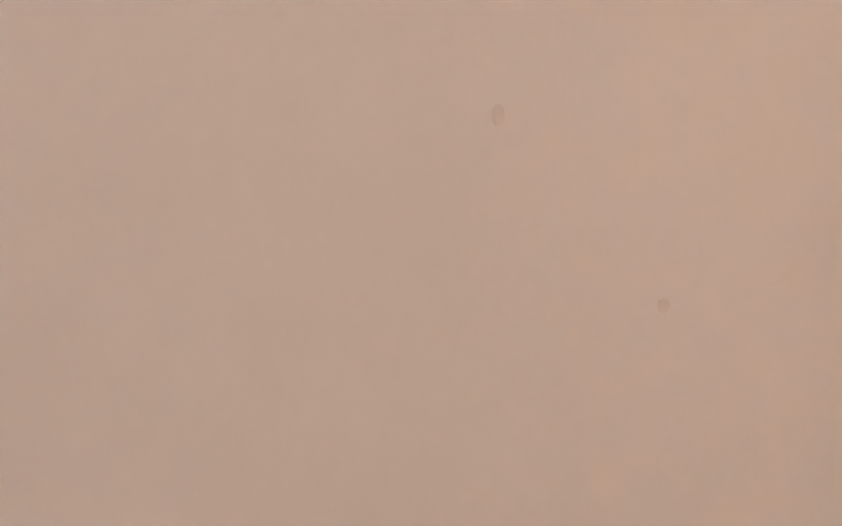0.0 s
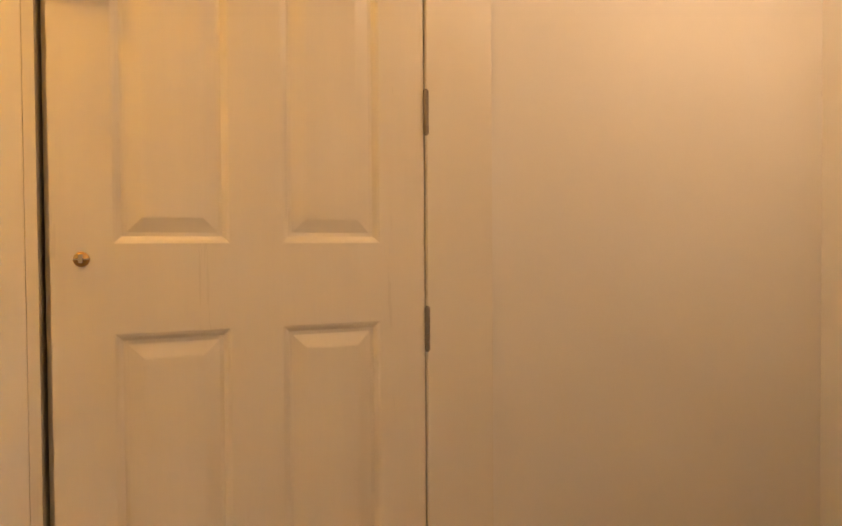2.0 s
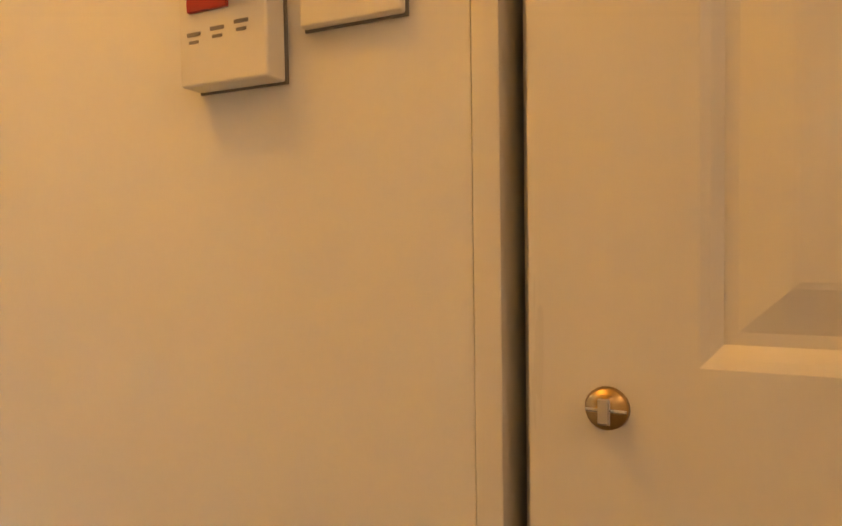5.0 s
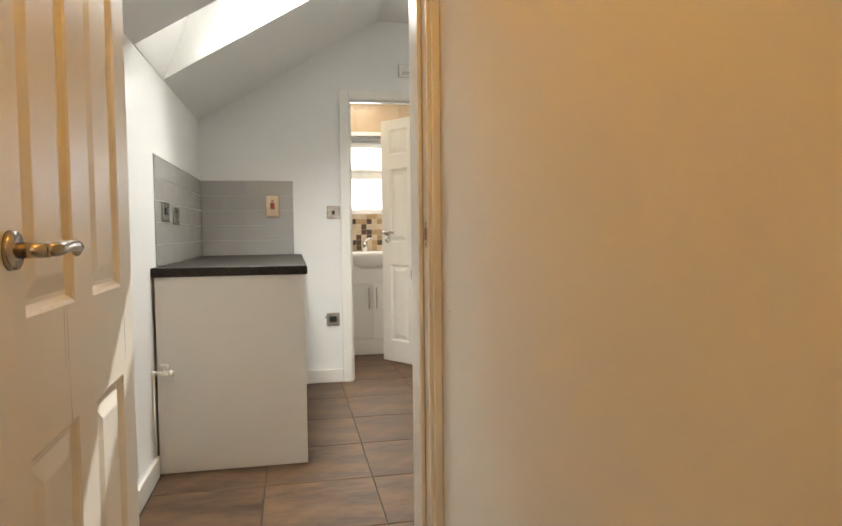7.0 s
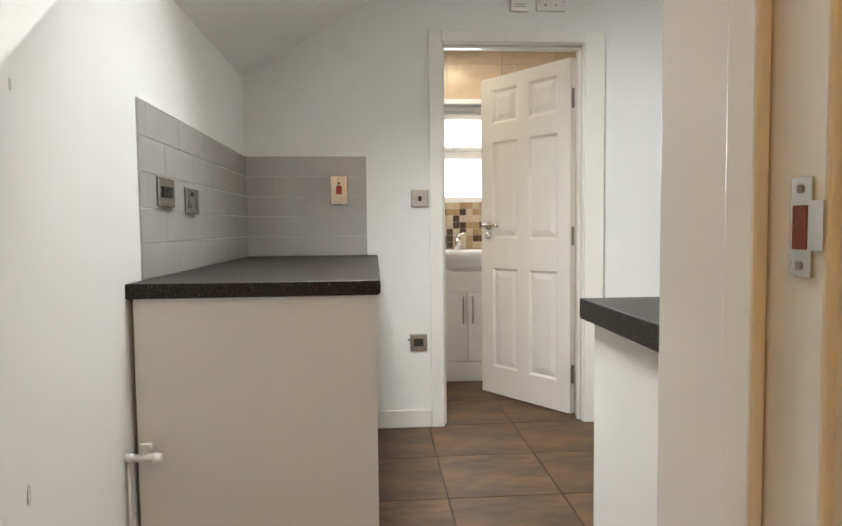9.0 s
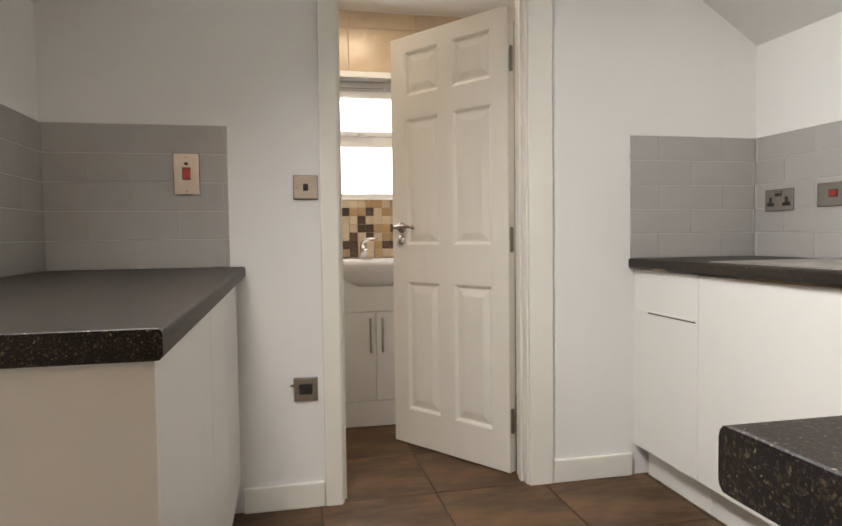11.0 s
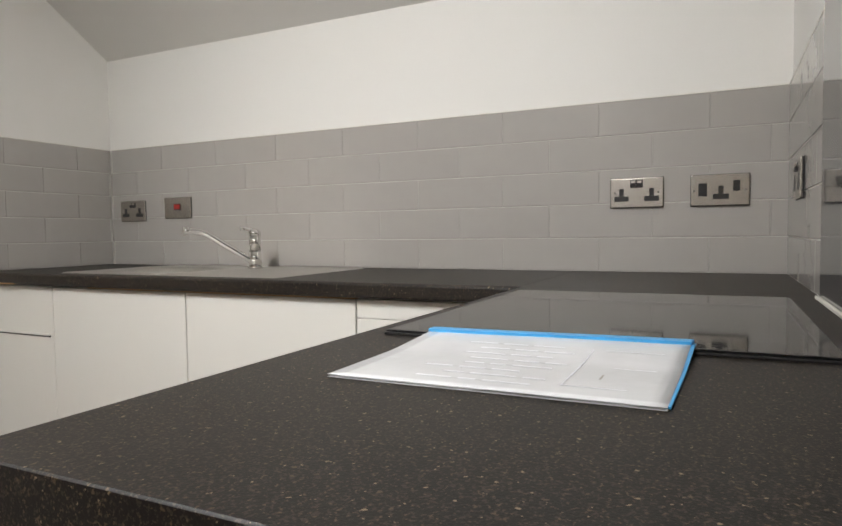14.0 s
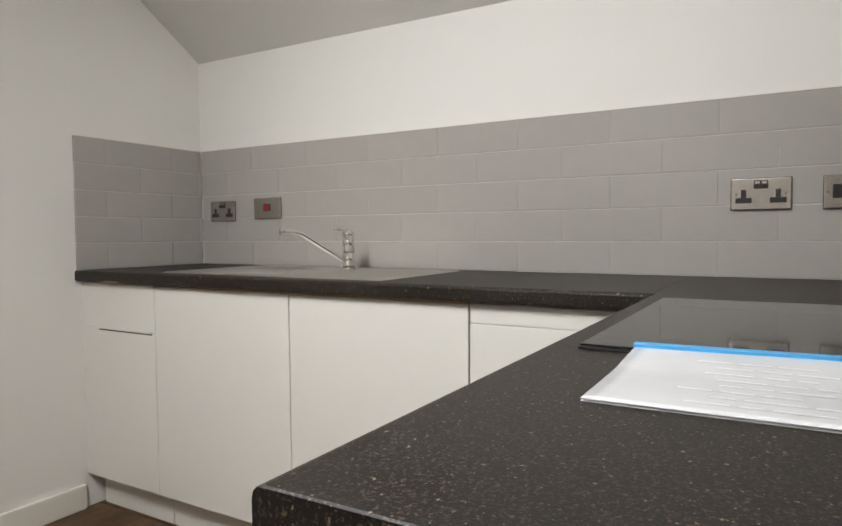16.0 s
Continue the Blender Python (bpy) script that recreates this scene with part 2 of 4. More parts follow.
def structure(name, boxes, material, label, category="wall", bevel=0.0):
    bm = bmesh.new()
    for lo, hi in boxes:
        add_box(bm, lo, hi, bevel)
    return tagged(new(name, mesh_of(bm, name, material)), label, category, kind="structure")


# ---- setting: levels and lines ----
XL, XR, YN, YF = -1.01, 1.79, -2.635, 0.0
XW, YHALL, XH, XROOM = -0.035, -2.87, -0.99, -1.098
TOP, EAVE, FLAT = 0.91, 1.807, 2.53
SLOPE = 0.60

wall_north = structure("wall_north", [((XL - .15, YF, 0), (-.03, YF + .1, 2.9)), ((.765, YF, 0), (XR + .15, YF + .1, 2.9)), ((-.03, YF, 2.015), (.765, YF + .1, 2.9))], PAINT, "white painted gable wall with a bathroom doorway")
wall_west = structure("wall_west", [((XL - .15, -2.84, 0), (XL, YF, EAVE + .02))], PAINT, "low white painted wall under the roof slope")
wall_east = structure("wall_east", [((XR, YN, 0), (XR + .15, YF, EAVE + .02))], PAINT, "low white painted wall behind the sink")
wall_south = structure("wall_south", [((XL - .15, YHALL, 0), (-.825, -2.84, 2.9)), ((-.037, YHALL, 0), (XR + .15, YN, 2.9)), ((-.825, YHALL, 2.02), (-.037, YN, 2.9))], PAINT, "white painted wall between hall and kitchen")
DY0, DY1 = -5.265, -4.495
wall_hall_east = structure("wall_hall_east", [((XW, -6.6, 0), (XW + .14, DY0 - .03, 2.35)), ((XW, DY1 + .025, 0), (XW + .14, YHALL, 2.35)), ((XW, DY0 - .03, 2.01), (XW + .14, DY1 + .025, 2.35))], PAINT, "painted hall wall around the entrance door")
wall_hall_west = structure("wall_hall_west", [((XROOM, -4.504, 0), (XH, YHALL, 2.35)), ((XROOM, -7.0, 0), (XH, -5.55, 2.35)), ((XROOM, -5.55, 2.05), (XH, -4.504, 2.35))], PAINT, "painted wall between hall and room with an opening")
wall_hall_south = structure("wall_hall_south", [((XH, -6.75, 0), (XW + .14, -6.6, 2.35))], PAINT, "painted end wall of the hall")
wall_room_north = structure("wall_room_north", [((-3.4, -4.47, 0), (XROOM, -4.35, 2.35))], PAINT, "off-white painted room wall with faint marks")
wall_room_west = structure("wall_room_west", [((-3.4, -7.0, 0), (-3.25, -4.47, 2.35))], PAINT, "plain painted room wall")
wall_room_south = structure("wall_room_south", [((-3.4, -7.15, 0), (XROOM + .14, -7.0, 2.35))], PAINT, "plain painted room wall")
wall_backing = structure("wall_outer", [((XW + .14, -6.75, 0), (XW + .2, YHALL, 2.35))], PAINT, "plain wall behind the entrance door")
ceiling_hall = structure("ceiling_hall", [((-3.4, -7.15, 2.35), (XW + .2, YHALL, 2.5))], CEIL, "flat white painted ceiling", "ceiling")
floor_hall = structure("floor_hall", [((-3.4, -7.15, -.1), (XW + .2, YHALL + .1, 0))], CARPET, "beige carpeted floor", "floor")
# bathroom shell
BX0, BX1, BY = -.62, 1.25, 1.35
WX0, WX1, WZ0, WZ1 = -.30, .82, 1.232, 1.945
wall_bath_north = structure("wall_bath_north", [((BX0, BY, 0), (BX1, BY + .25, WZ0)), ((BX0, BY, WZ1), (BX1, BY + .25, 2.5)), ((BX0, BY, WZ0), (WX0, BY + .25, WZ1)), ((WX1, BY, WZ0), (BX1, BY + .25, WZ1))], GROUT, "bathroom wall with a window above the basin")
wall_bath_west = structure("wall_bath_west", [((BX0 - .1, YF + .1, 0), (BX0, BY + .25, 2.5))], BEIGETILE, "beige tiled bathroom side wall")
wall_bath_east = structure("wall_bath_east", [((BX1, YF + .1, 0), (BX1 + .1, BY + .25, 2.5))], BEIGETILE, "beige tiled bathroom side wall")
ceiling_bath = structure("ceiling_bath", [((BX0 - .1, YF + .1, 2.32), (BX1 + .1, BY + .25, 2.5))], CEIL, "white bathroom ceiling", "ceiling")
floor_kitchen = structure("floor", [((XL - .15, YHALL + .1, -.1), (XR + .15, BY + .25, -.006))], FLOORGROUT, "brown slate-effect tiled floor", "floor")
ground = structure("ground", [((-400, -400, -3.2), (400, 400, -3.0))], GROUND, "ground outside below the windows", "ground")


# sloping kitchen ceiling with a roof window well
def prism(bm, x0, x1, y0, y1, zf, rise):
    """A slab between x0 and x1 whose underside follows zf and whose top lies rise higher."""
    v = [bm.verts.new((x, y, zf(x) + h)) for h in (0, rise) for x in (x0, x1) for y in (y0, y1)]
    for f in ((0, 1, 3, 2), (4, 6, 7, 5), (0, 2, 6, 4), (1, 5, 7, 3), (0, 4, 5, 1), (2, 3, 7, 6)):
        bm.faces.new([v[i] for i in f])


def west_slope(x):
    return EAVE + SLOPE * (x - XL)


def east_slope(x):
    return EAVE + 0.66 * (XR - x)


XA = XL + (FLAT - EAVE) / SLOPE
XB = XR - (FLAT - EAVE) / 0.66
SY0, SY1, SX1 = -1.745, -1.165, 0.08
WELL = 0.14
RISE = 0.26
bm = bmesh.new()
prism(bm, XL - .15, XA, SY1, YF, west_slope, RISE)
prism(bm, XL - .15, XA, -2.845, SY0, west_slope, RISE)
prism(bm, SX1, XA, SY0, SY1, west_slope, RISE)
prism(bm, XA, XB, YN, YF, lambda x: FLAT, RISE)
prism(bm, XB, XR + .15, YN, YF, east_slope, RISE)
# lower reveal of the well leans in from the eaves
v = [bm.verts.new((x, y, z)) for y in (SY0, SY1) for x, z in ((XL + .005, west_slope(XL)), (XL + WELL, west_slope(XL + WELL) + RISE), (XL - .15, west_slope(XL) + RISE), (XL - .15, EAVE))]
for f in ((0, 1, 2, 3), (7, 6, 5, 4), (0, 4, 5, 1), (1, 5, 6, 2), (2, 6, 7, 3), (3, 7, 4, 0)):
    bm.faces.new([v[i] for i in f])
tagged(new("ceiling", mesh_of(bm, "ceiling", CEIL)), "white sloping attic ceiling with a roof window well", "ceiling", kind="structure")


# ---- doors ----
def panel_mesh(w, h):
    """Moulded door panel: a sunk ogee and a raised field."""
    bm = bmesh.new()
    rings = []
    for inset, depth in ((0, 0), (0.006, -0.003), (0.014, -0.011), (0.022, -0.011), (0.05, -0.0035), (0.054, -0.003)):
        rings.append([bm.verts.new((x, depth, z)) for x, z in ((inset, inset), (w - inset, inset), (w - inset, h - inset), (inset, h - inset))])
    for a, b in zip(rings, rings[1:]):
        for k in range(4):
            bm.faces.new((a[k], a[(k + 1) % 4], b[(k + 1) % 4], b[k]))
    bm.faces.new(rings[-1])
    return mesh_of(bm, "panel", DOORPAINT)


DOOR_T = 0.042
WIDE = (0.755, 1.975, ((0.108, 0.325), (0.432, 0.648)), ((0.168, 0.786), (0.962, 1.572), (1.664, 1.88)))
NARROW = (0.685, 1.944, ((0.088, 0.300), (0.385, 0.592)), ((0.168, 0.786), (0.962, 1.556), (1.664, 1.87)))
LOWSET = (0.755, 1.975, ((0.108, 0.325), (0.432, 0.648)), ((0.15, 0.745), (0.936, 1.560), (1.652, 1.868)))
PANELS = {}


def leaf_mesh(size):
    """Slab with openings where the panels sit. Local: x along the width from the hinge, y through the thickness, z up."""
    width, height, px, pz = size
    bm = bmesh.new()
    xs = [0, *px[0], *px[1], width]
    zs = [0, *pz[0], *pz[1], *pz[2], height]
    for y in (-DOOR_T / 2, DOOR_T / 2):
        g = [[bm.verts.new((x, y, z)) for z in zs] for x in xs]
        for i in range(len(xs) - 1):
            for j in range(len(zs) - 1):
                if not (i in (1, 3) and j in (1, 3, 5)):
                    bm.faces.new((g[i][j], g[i + 1][j], g[i + 1][j + 1], g[i][j + 1]))
    t = DOOR_T / 2
    for q in (((0, -t, 0), (0, t, 0), (0, t, height), (0, -t, height)), ((width, -t, 0), (width, t, 0), (width, t, height), (width, -t, height)),
              ((0, -t, 0), (width, -t, 0), (width, t, 0), (0, t, 0)), ((0, -t, height), (width, -t, height), (width, t, height), (0, t, height))):
        bm.faces.new([bm.verts.new(p) for p in q])
    bmesh.ops.remove_doubles(bm, verts=bm.verts[:], dist=0.0005)
    return mesh_of(bm, "leaf", DOORPAINT)


LEAVES = {size: leaf_mesh(size) for size in (WIDE, NARROW, LOWSET)}


def hinge_bm(h=0.1):
    bm = bmesh.new()
    for k in range(5):
        add_cyl(bm, (0, 0, k * h / 5 + 0.0006), (0, 0, (k + 1) * h / 5 - 0.0006), 0.0065, n=14)
    add_cyl(bm, (0, 0, -0.003), (0, 0, h + 0.003), 0.004, n=10)
    add_box(bm, (-0.0025, -0.012, 0), (0.0005, 0.0, h))
    return bm


def lever_bm(s, rose_r=0.026, length=0.115):
    """Lever handle on a round rose; s: +1 or -1, the side of the leaf. The lever points to the hinge."""
    bm = bmesh.new()
    add_cyl(bm, (0, 0, 0), (0, s * 0.009, 0), rose_r, rose_r * 0.93, 28)
    add_cyl(bm, (0, s * 0.008, 0), (0, s * 0.045, 0), 0.0105, 0.0095, 18)
    pts = [(0.008, s * 0.047, 0), (-0.01, s * 0.052, 0.001), (-length * .3, s * 0.053, 0.003), (-length * .55, s * 0.0525, 0.004), (-length * .75, s * 0.052, 0.0045), (-length * .92, s * 0.049, 0.002), (-length * 1.05, s * 0.044, -0.006)]
    add_tube(bm, pts, [0.0085, 0.0095, 0.009, 0.0086, 0.0086, 0.0088, 0.0065])
    return bm


def panel_door(name, label, m, hinges, handle=None, rose_z=1.02, hinge_side=1, size=WIDE):
    """A six-panel door at its hinge edge; m places it."""
    root = thing(name, label, "door", m)
    leaf = part("leaf", LEAVES[size], None, root)
    for x0, x1 in size[2]:
        for z0, z1 in size[3]:
            key = (round(x1 - x0, 3), round(z1 - z0, 3))
            if key not in PANELS:
                PANELS[key] = panel_mesh(*key)
            me = PANELS[key]
            part("panel", me, None, leaf, m=pose(x0, DOOR_T / 2, z0))
            part("panel", me, None, leaf, m=pose(x1, -DOOR_T / 2, z0, rz=180))
    for z in hinges:
        part("hinge", hinge_bm(), HINGE, root, "dark steel butt hinge", smooth=False, m=pose(-0.005, hinge_side * (DOOR_T / 2 + 0.004), z))
    if handle:
        for s in (1, -1):
            part("handle", lever_bm(s), SATIN, root, "satin nickel lever handle", True, m=pose(size[0] - 0.062, s * DOOR_T / 2, rose_z))
    return root


# kitchen door, standing open into the hall
ANG = math.degrees(math.atan2(-0.9995, 0.03))
kitchen_door = panel_door("door_1", "open white six-panel door with wood-grain relief", pose(-0.80, YHALL - .012, 0.008, rz=ANG), (0.2, 0.95, 1.7), True, 1.028, hinge_side=-1, size=LOWSET)
# bathroom door, ajar
bath_door = panel_door("door_2", "half-open white six-panel bathroom door", pose(0.722, 0.122, 0.008, rz=124.8), (0.17, 0.935, 1.68), True, 1.045, hinge_side=0.3, size=NARROW)
kn = bmesh.new()
add_cyl(kn, (0, 0, 0), (0, 0.010, 0), 0.024, 0.022, 24)
add_cyl(kn, (0, 0.009, 0), (0, 0.02, 0), 0.006, 0.006, 10)
add_box(kn, (-0.004, 0.018, -0.012), (0.004, 0.03, 0.012), 0.002)
part("thumb_turn", kn, CHROME, bath_door, "round chrome thumb turn", True, m=pose(NARROW[0] - 0.062, DOOR_T / 2, 0.985))
# entrance door, shut
ent = panel_door("door_3", "closed white six-panel entrance door with steel hinges", pose(XW + .021, DY0, 0.006, rz=90), (0.713, 1.212, 1.69, 0.15), None, hinge_side=1)
b1 = bmesh.new()
add_cyl(b1, (0, 0, 0), (0, 0.006, 0), 0.0145, 0.013, 24)
part("cylinder_rose", b1, BRASS, ent, "small round brass escutcheon", True, m=pose(WIDE[0] - 0.052, DOOR_T / 2, 0.932))
b1 = bmesh.new()
add_box(b1, (-0.004, 0.005, -0.007), (0.004, 0.018, 0.010), 0.0015)
add_box(b1, (-0.013, 0.005, -0.0015), (0.013, 0.008, 0.0015), 0.001)
part("thumb_turn", b1, CHROME, ent, "bright nickel thumb turn", m=pose(WIDE[0] - 0.052, DOOR_T / 2, 0.932))
latch = part("night_latch", box_bm((-0.045, 0, 0), (0.045, 0.032, 0.062), 0.006), mat("bronze_lacquer", (0.10, 0.06, 0.035), 0.35, metal=0.6, vary=0.1), ent, "dark bronze night latch", m=pose(WIDE[0] - 0.045, DOOR_T / 2, 1.442))
b1 = bmesh.new()
add_cyl(b1, (0, 0.03, 0.03), (0, 0.05, 0.03), 0.014, 0.012, 20)
add_box(b1, (-0.03, 0.042, 0.024), (0.008, 0.052, 0.036), 0.003)
part("knob", b1, BRASS, latch, "turned brass knob", True)


def door_frame(name, label, boxes, material=GLOSSWHITE, bevel=0.003):
    root = thing(name, label, "door frame")
    root["kind"] = "structure"
    for nm, lo, hi in boxes:
        part(nm, box_bm(lo, hi, bevel), material, root)
    return root


# bathroom frame: lining, stops and architraves
door_frame("door_frame_1", "white gloss painted frame of the bathroom doorway", [
    ("lining", (-.028, YF - .002, 0), (0.0, .118, 1.985)), ("lining", (.737, YF - .002, 0), (.763, .118, 1.985)), ("lining", (-.028, YF - .002, 1.986), (.763, .118, 2.012)),
    ("stop", (.001, .035, 0), (.012, .07, 1.972)), ("stop", (.725, .035, 0), (.736, .07, 1.972)), ("stop", (.001, .035, 1.973), (.736, .07, 1.985)),
    ("architrave", (-.072, YF - .018, 0), (-.007, YF - .001, 2.049)), ("architrave", (.744, YF - .018, 0), (.845, YF - .001, 2.049)), ("architrave", (-.006, YF - .0175, 1.992), (.743, YF - .001, 2.0485))])
# kitchen frame
kf = door_frame("door_frame_2", "cream gloss painted frame of the kitchen doorway", [
    ("lining", (-.822, YHALL - .004, 0), (-.795, -2.838, 1.99)), ("lining", (-.067, YHALL - .004, 0), (-.038, YN + .002, 1.99)), ("lining", (-.822, YHALL - .004, 1.991), (-.038, YN + .002, 2.018)),
    ("stop", (-.080, -2.815, 0), (-.068, -2.775, 1.978)), ("stop", (-.794, -2.815, 1.979), (-.068, -2.775, 1.99)),
    ("architrave", (-.058, YHALL - .020, 0), (XW - .001, YHALL - .001, 2.055)), ("architrave", (-.875, YHALL - .020, 0), (-.826, YHALL - .001, 2.055)), ("architrave", (-.825, YHALL - .0195, 1.997), (-.059, YHALL - .001, 2.0545))])
b1 = bmesh.new()
add_box(b1, (-.0695, -2.862, 1.014), (-.0672, -2.840, 1.082), 0.0008)
add_box(b1, (-.0695, -2.873, 1.032), (-.0672, -2.861, 1.066), 0.0008)
strike = part("strike_plate", b1, STEEL, kf, "steel strike plate")
part("latch_hole", box_bm((-.0702, -2.858, 1.033), (-.0694, -2.844, 1.063)), DARKRED, strike)
for z in (1.022, 1.074):
    part("screw", add_cyl(bmesh.new(), (-.0705, -2.851, z), (-.0694, -2.851, z), 0.003, n=12), GREYPL, strike)
# room opening frame with a black seal
rf = door_frame("door_frame_3", "cream painted frame with a black smoke seal", [
    ("lining", (XROOM - .004, -4.536, 0), (XH + .004, -4.505, 2.02)), ("stop", (-1.076, -4.546, 0), (XH + .004, -4.5365, 2.02)), ("lining", (XROOM - .004, -5.549, 0), (XH + .004, -5.52, 2.02)), ("lining", (XROOM - .004, -5.549, 2.021), (XH + .004, -4.505, 2.049)),
    ("architrave", (XROOM - .012, -4.535, 0), (XROOM - .0045, -4.4705, 2.1)), ("architrave", (XROOM - .016, -5.62, 0), (XROOM - .005, -5.53, 2.1))])
for z0, z1 in ((0.02, .978), (1.056, 1.98)):
    part("smoke_seal", box_bm((-1.070, -4.5495, z0), (-1.056, -4.5465, z1), 0.0005), BLACKSTRIP, rf, "black smoke seal strip")
b1 = box_bm((-1.095, -4.5385, .985), (-1.0765, -4.5362, 1.048), 0.0008)
kp = part("keep_plate", b1, GLOSSWHITE, rf, "overpainted steel keep plate")
part("latch_hole", box_bm((-1.090, -4.5390, 1.003), (-1.083, -4.5384, 1.028)), GREYPL, kp)
# dirty broken sealant line in the room corner
seal = thing("sealant_line", "dirty broken sealant line beside the door frame", "sealant")
seal["kind"] = "structure"
random.seed(4)
z = 0.3
while z < 1.8:
    h = random.uniform(0.004, 0.018)
    part("sealant_fleck", box_bm((XROOM - .0128, -4.4716 - random.uniform(0, .0008), z), (XROOM - .0121, -4.4704, z + h), 0), CAULK, seal)
    z += h + random.uniform(0.002, 0.016)
# entrance frame
door_frame("door_frame_4", "cream painted frame of the entrance door", [
    ("jamb", (XW - .002, DY1 + .004, 0), (XW + .12, DY1 + .024, 2.006)), ("jamb", (XW - .002, DY0 - .028, 0), (XW + .12, DY0 - .004, 2.006)), ("head", (XW - .002, DY0 - .028, 1.986), (XW + .12, DY1 + .024, 2.008)),
    ("architrave", (XW - .006, DY0 - .175, 0), (XW - .0025, DY0 - .006, 2.1)), ("stop", (XW + .046, DY0, 0), (XW + .06, DY0 + .02, 1.985)), ("stop", (XW + .046, DY1 - .02, 0), (XW + .06, DY1, 1.985))], bevel=0.0012)


# ---- skirting ----
def skirting(name, lo, hi):
    return tagged(new(name, mesh_of(box_bm(lo, hi, 0.006), name, GLOSSWHITE)), "white gloss painted skirting board", "skirting", kind="structure")


skirting("baseboard_1", (-.37, YF - .018, 0), (-.074, YF, .095))
skirting("baseboard_2", (.847, YF - .018, 0), (1.20, YF, .095))
skirting("baseboard_3", (XL, -2.839, 0), (XL + .018, -1.58, .095))
skirting("baseboard_4", (XW - .018, DY1 + .03, 0), (XW, YHALL - .022, .095))


# ---- kitchen units ----
def worktop_mesh(x0, x1, y0, y1, rounded):
    """A 40 mm laminate top; rounded: which long edge is rolled ('x+','x-','y+')."""
    bm = box_bm((x0, y0, TOP - .04), (x1, y1, TOP))
    es = []
    for e in bm.edges:
        a, b = e.verts
        mid = (a.co + b.co) / 2
        side = {"x+": abs(mid.x - x1) < 1e-5, "x-": abs(mid.x - x0) < 1e-5, "y+": abs(mid.y - y1) < 1e-5}
        if any(side[k] for k in rounded) and abs(a.co.z - b.co.z) < 1e-5 and abs((a.co - b.co).length - (y1 - y0 if "x" in rounded[0] else x1 - x0)) < 1e-4:
            es.append(e)
    bmesh.ops.bevel(bm, geom=es, offset=0.008, segments=3, affect="EDGES", profile=0.5)
    rest = [e for e in bm.edges if e.calc_length() > 0.1 and e.is_manifold and e.calc_face_angle(0) > 1.2]
    bmesh.ops.bevel(bm, geom=rest, offset=0.0015, segments=1, affect="EDGES")
    return bm


def door_front(name, lo, hi, root, label=""):
    return part(name, box_bm(lo, hi, 0.003), CABWHITE, root, label)


# unit along the west wall
wt1 = thing("worktop", "dark speckled laminate worktop with a rolled edge", "worktop")
part("slab", worktop_mesh(XL + .001, -.345, -1.575, YF - .001, ["x+"]), WORKTOP, wt1)
cab = thing("base_cabinet", "white base cabinet with a plain end panel", "cabinet")
part("end_panel", box_bm((XL + .012, -1.557, 0.002), (-.358, -1.537, TOP - .041), 0.0015), CABWHITE, cab)
part("carcass", box_bm((XL + .02, -1.534, .12), (-.40, YF - .02, TOP - .045), 0.001), CABWHITE, cab)
for y0, y1 in ((-1.532, -.82), (-.816, -.42), (-.416, -.022)):
    door_front("door", (-.398, y0, .13), (-.378, y1, TOP - .05), cab)
part("plinth", box_bm((XL + .04, -1.532, 0.002), (-.43, YF - .02, .118), 0.001), CABWHITE, cab)

# sink run along the east wall
wt2 = thing("worktop", "dark speckled laminate worktop, its edge chipped under the sink", "worktop")
bm = worktop_mesh(1.187, XR - .001, -2.064, YF - .001, ["x-"])
# cut-out for the sink bowl
for co, no in (((1.313, 0, 0), (1, 0, 0)), ((1.637, 0, 0), (1, 0, 0)), ((0, -.857, 0), (0, 1, 0)), ((0, -.493, 0), (0, 1, 0))):
    bmesh.ops.bisect_plane(bm, geom=bm.verts[:] + bm.edges[:] + bm.faces[:], plane_co=co, plane_no=no)
inside = [f for f in bm.faces if 1.313 < f.calc_center_median().x < 1.637 and -.857 < f.calc_center_median().y < -.493]
bmesh.ops.delete(bm, geom=inside, context="FACES")
part("slab", bm, WORKTOP, wt2)
chip = bmesh.new()
add_box(chip, (1.1855, -.255, TOP - .0395), (1.192, -.17, TOP - .034), 0.002)
part("exposed_underside", box_bm((1.2125, -1.62, TOP - .0462), (1.232, -.60, TOP - .0404)), CHIPBOARD, wt2, "bare brown board under the worktop edge")
part("chip", chip, CHIPBOARD, wt2, "bare chipboard showing at a chipped edge")
UNITS = (("base_cabinet", -.42, -.022), ("base_cabinet", -1.03, -.424), ("base_cabinet", -1.622, -1.034), ("base_cabinet", -2.07, -1.626))
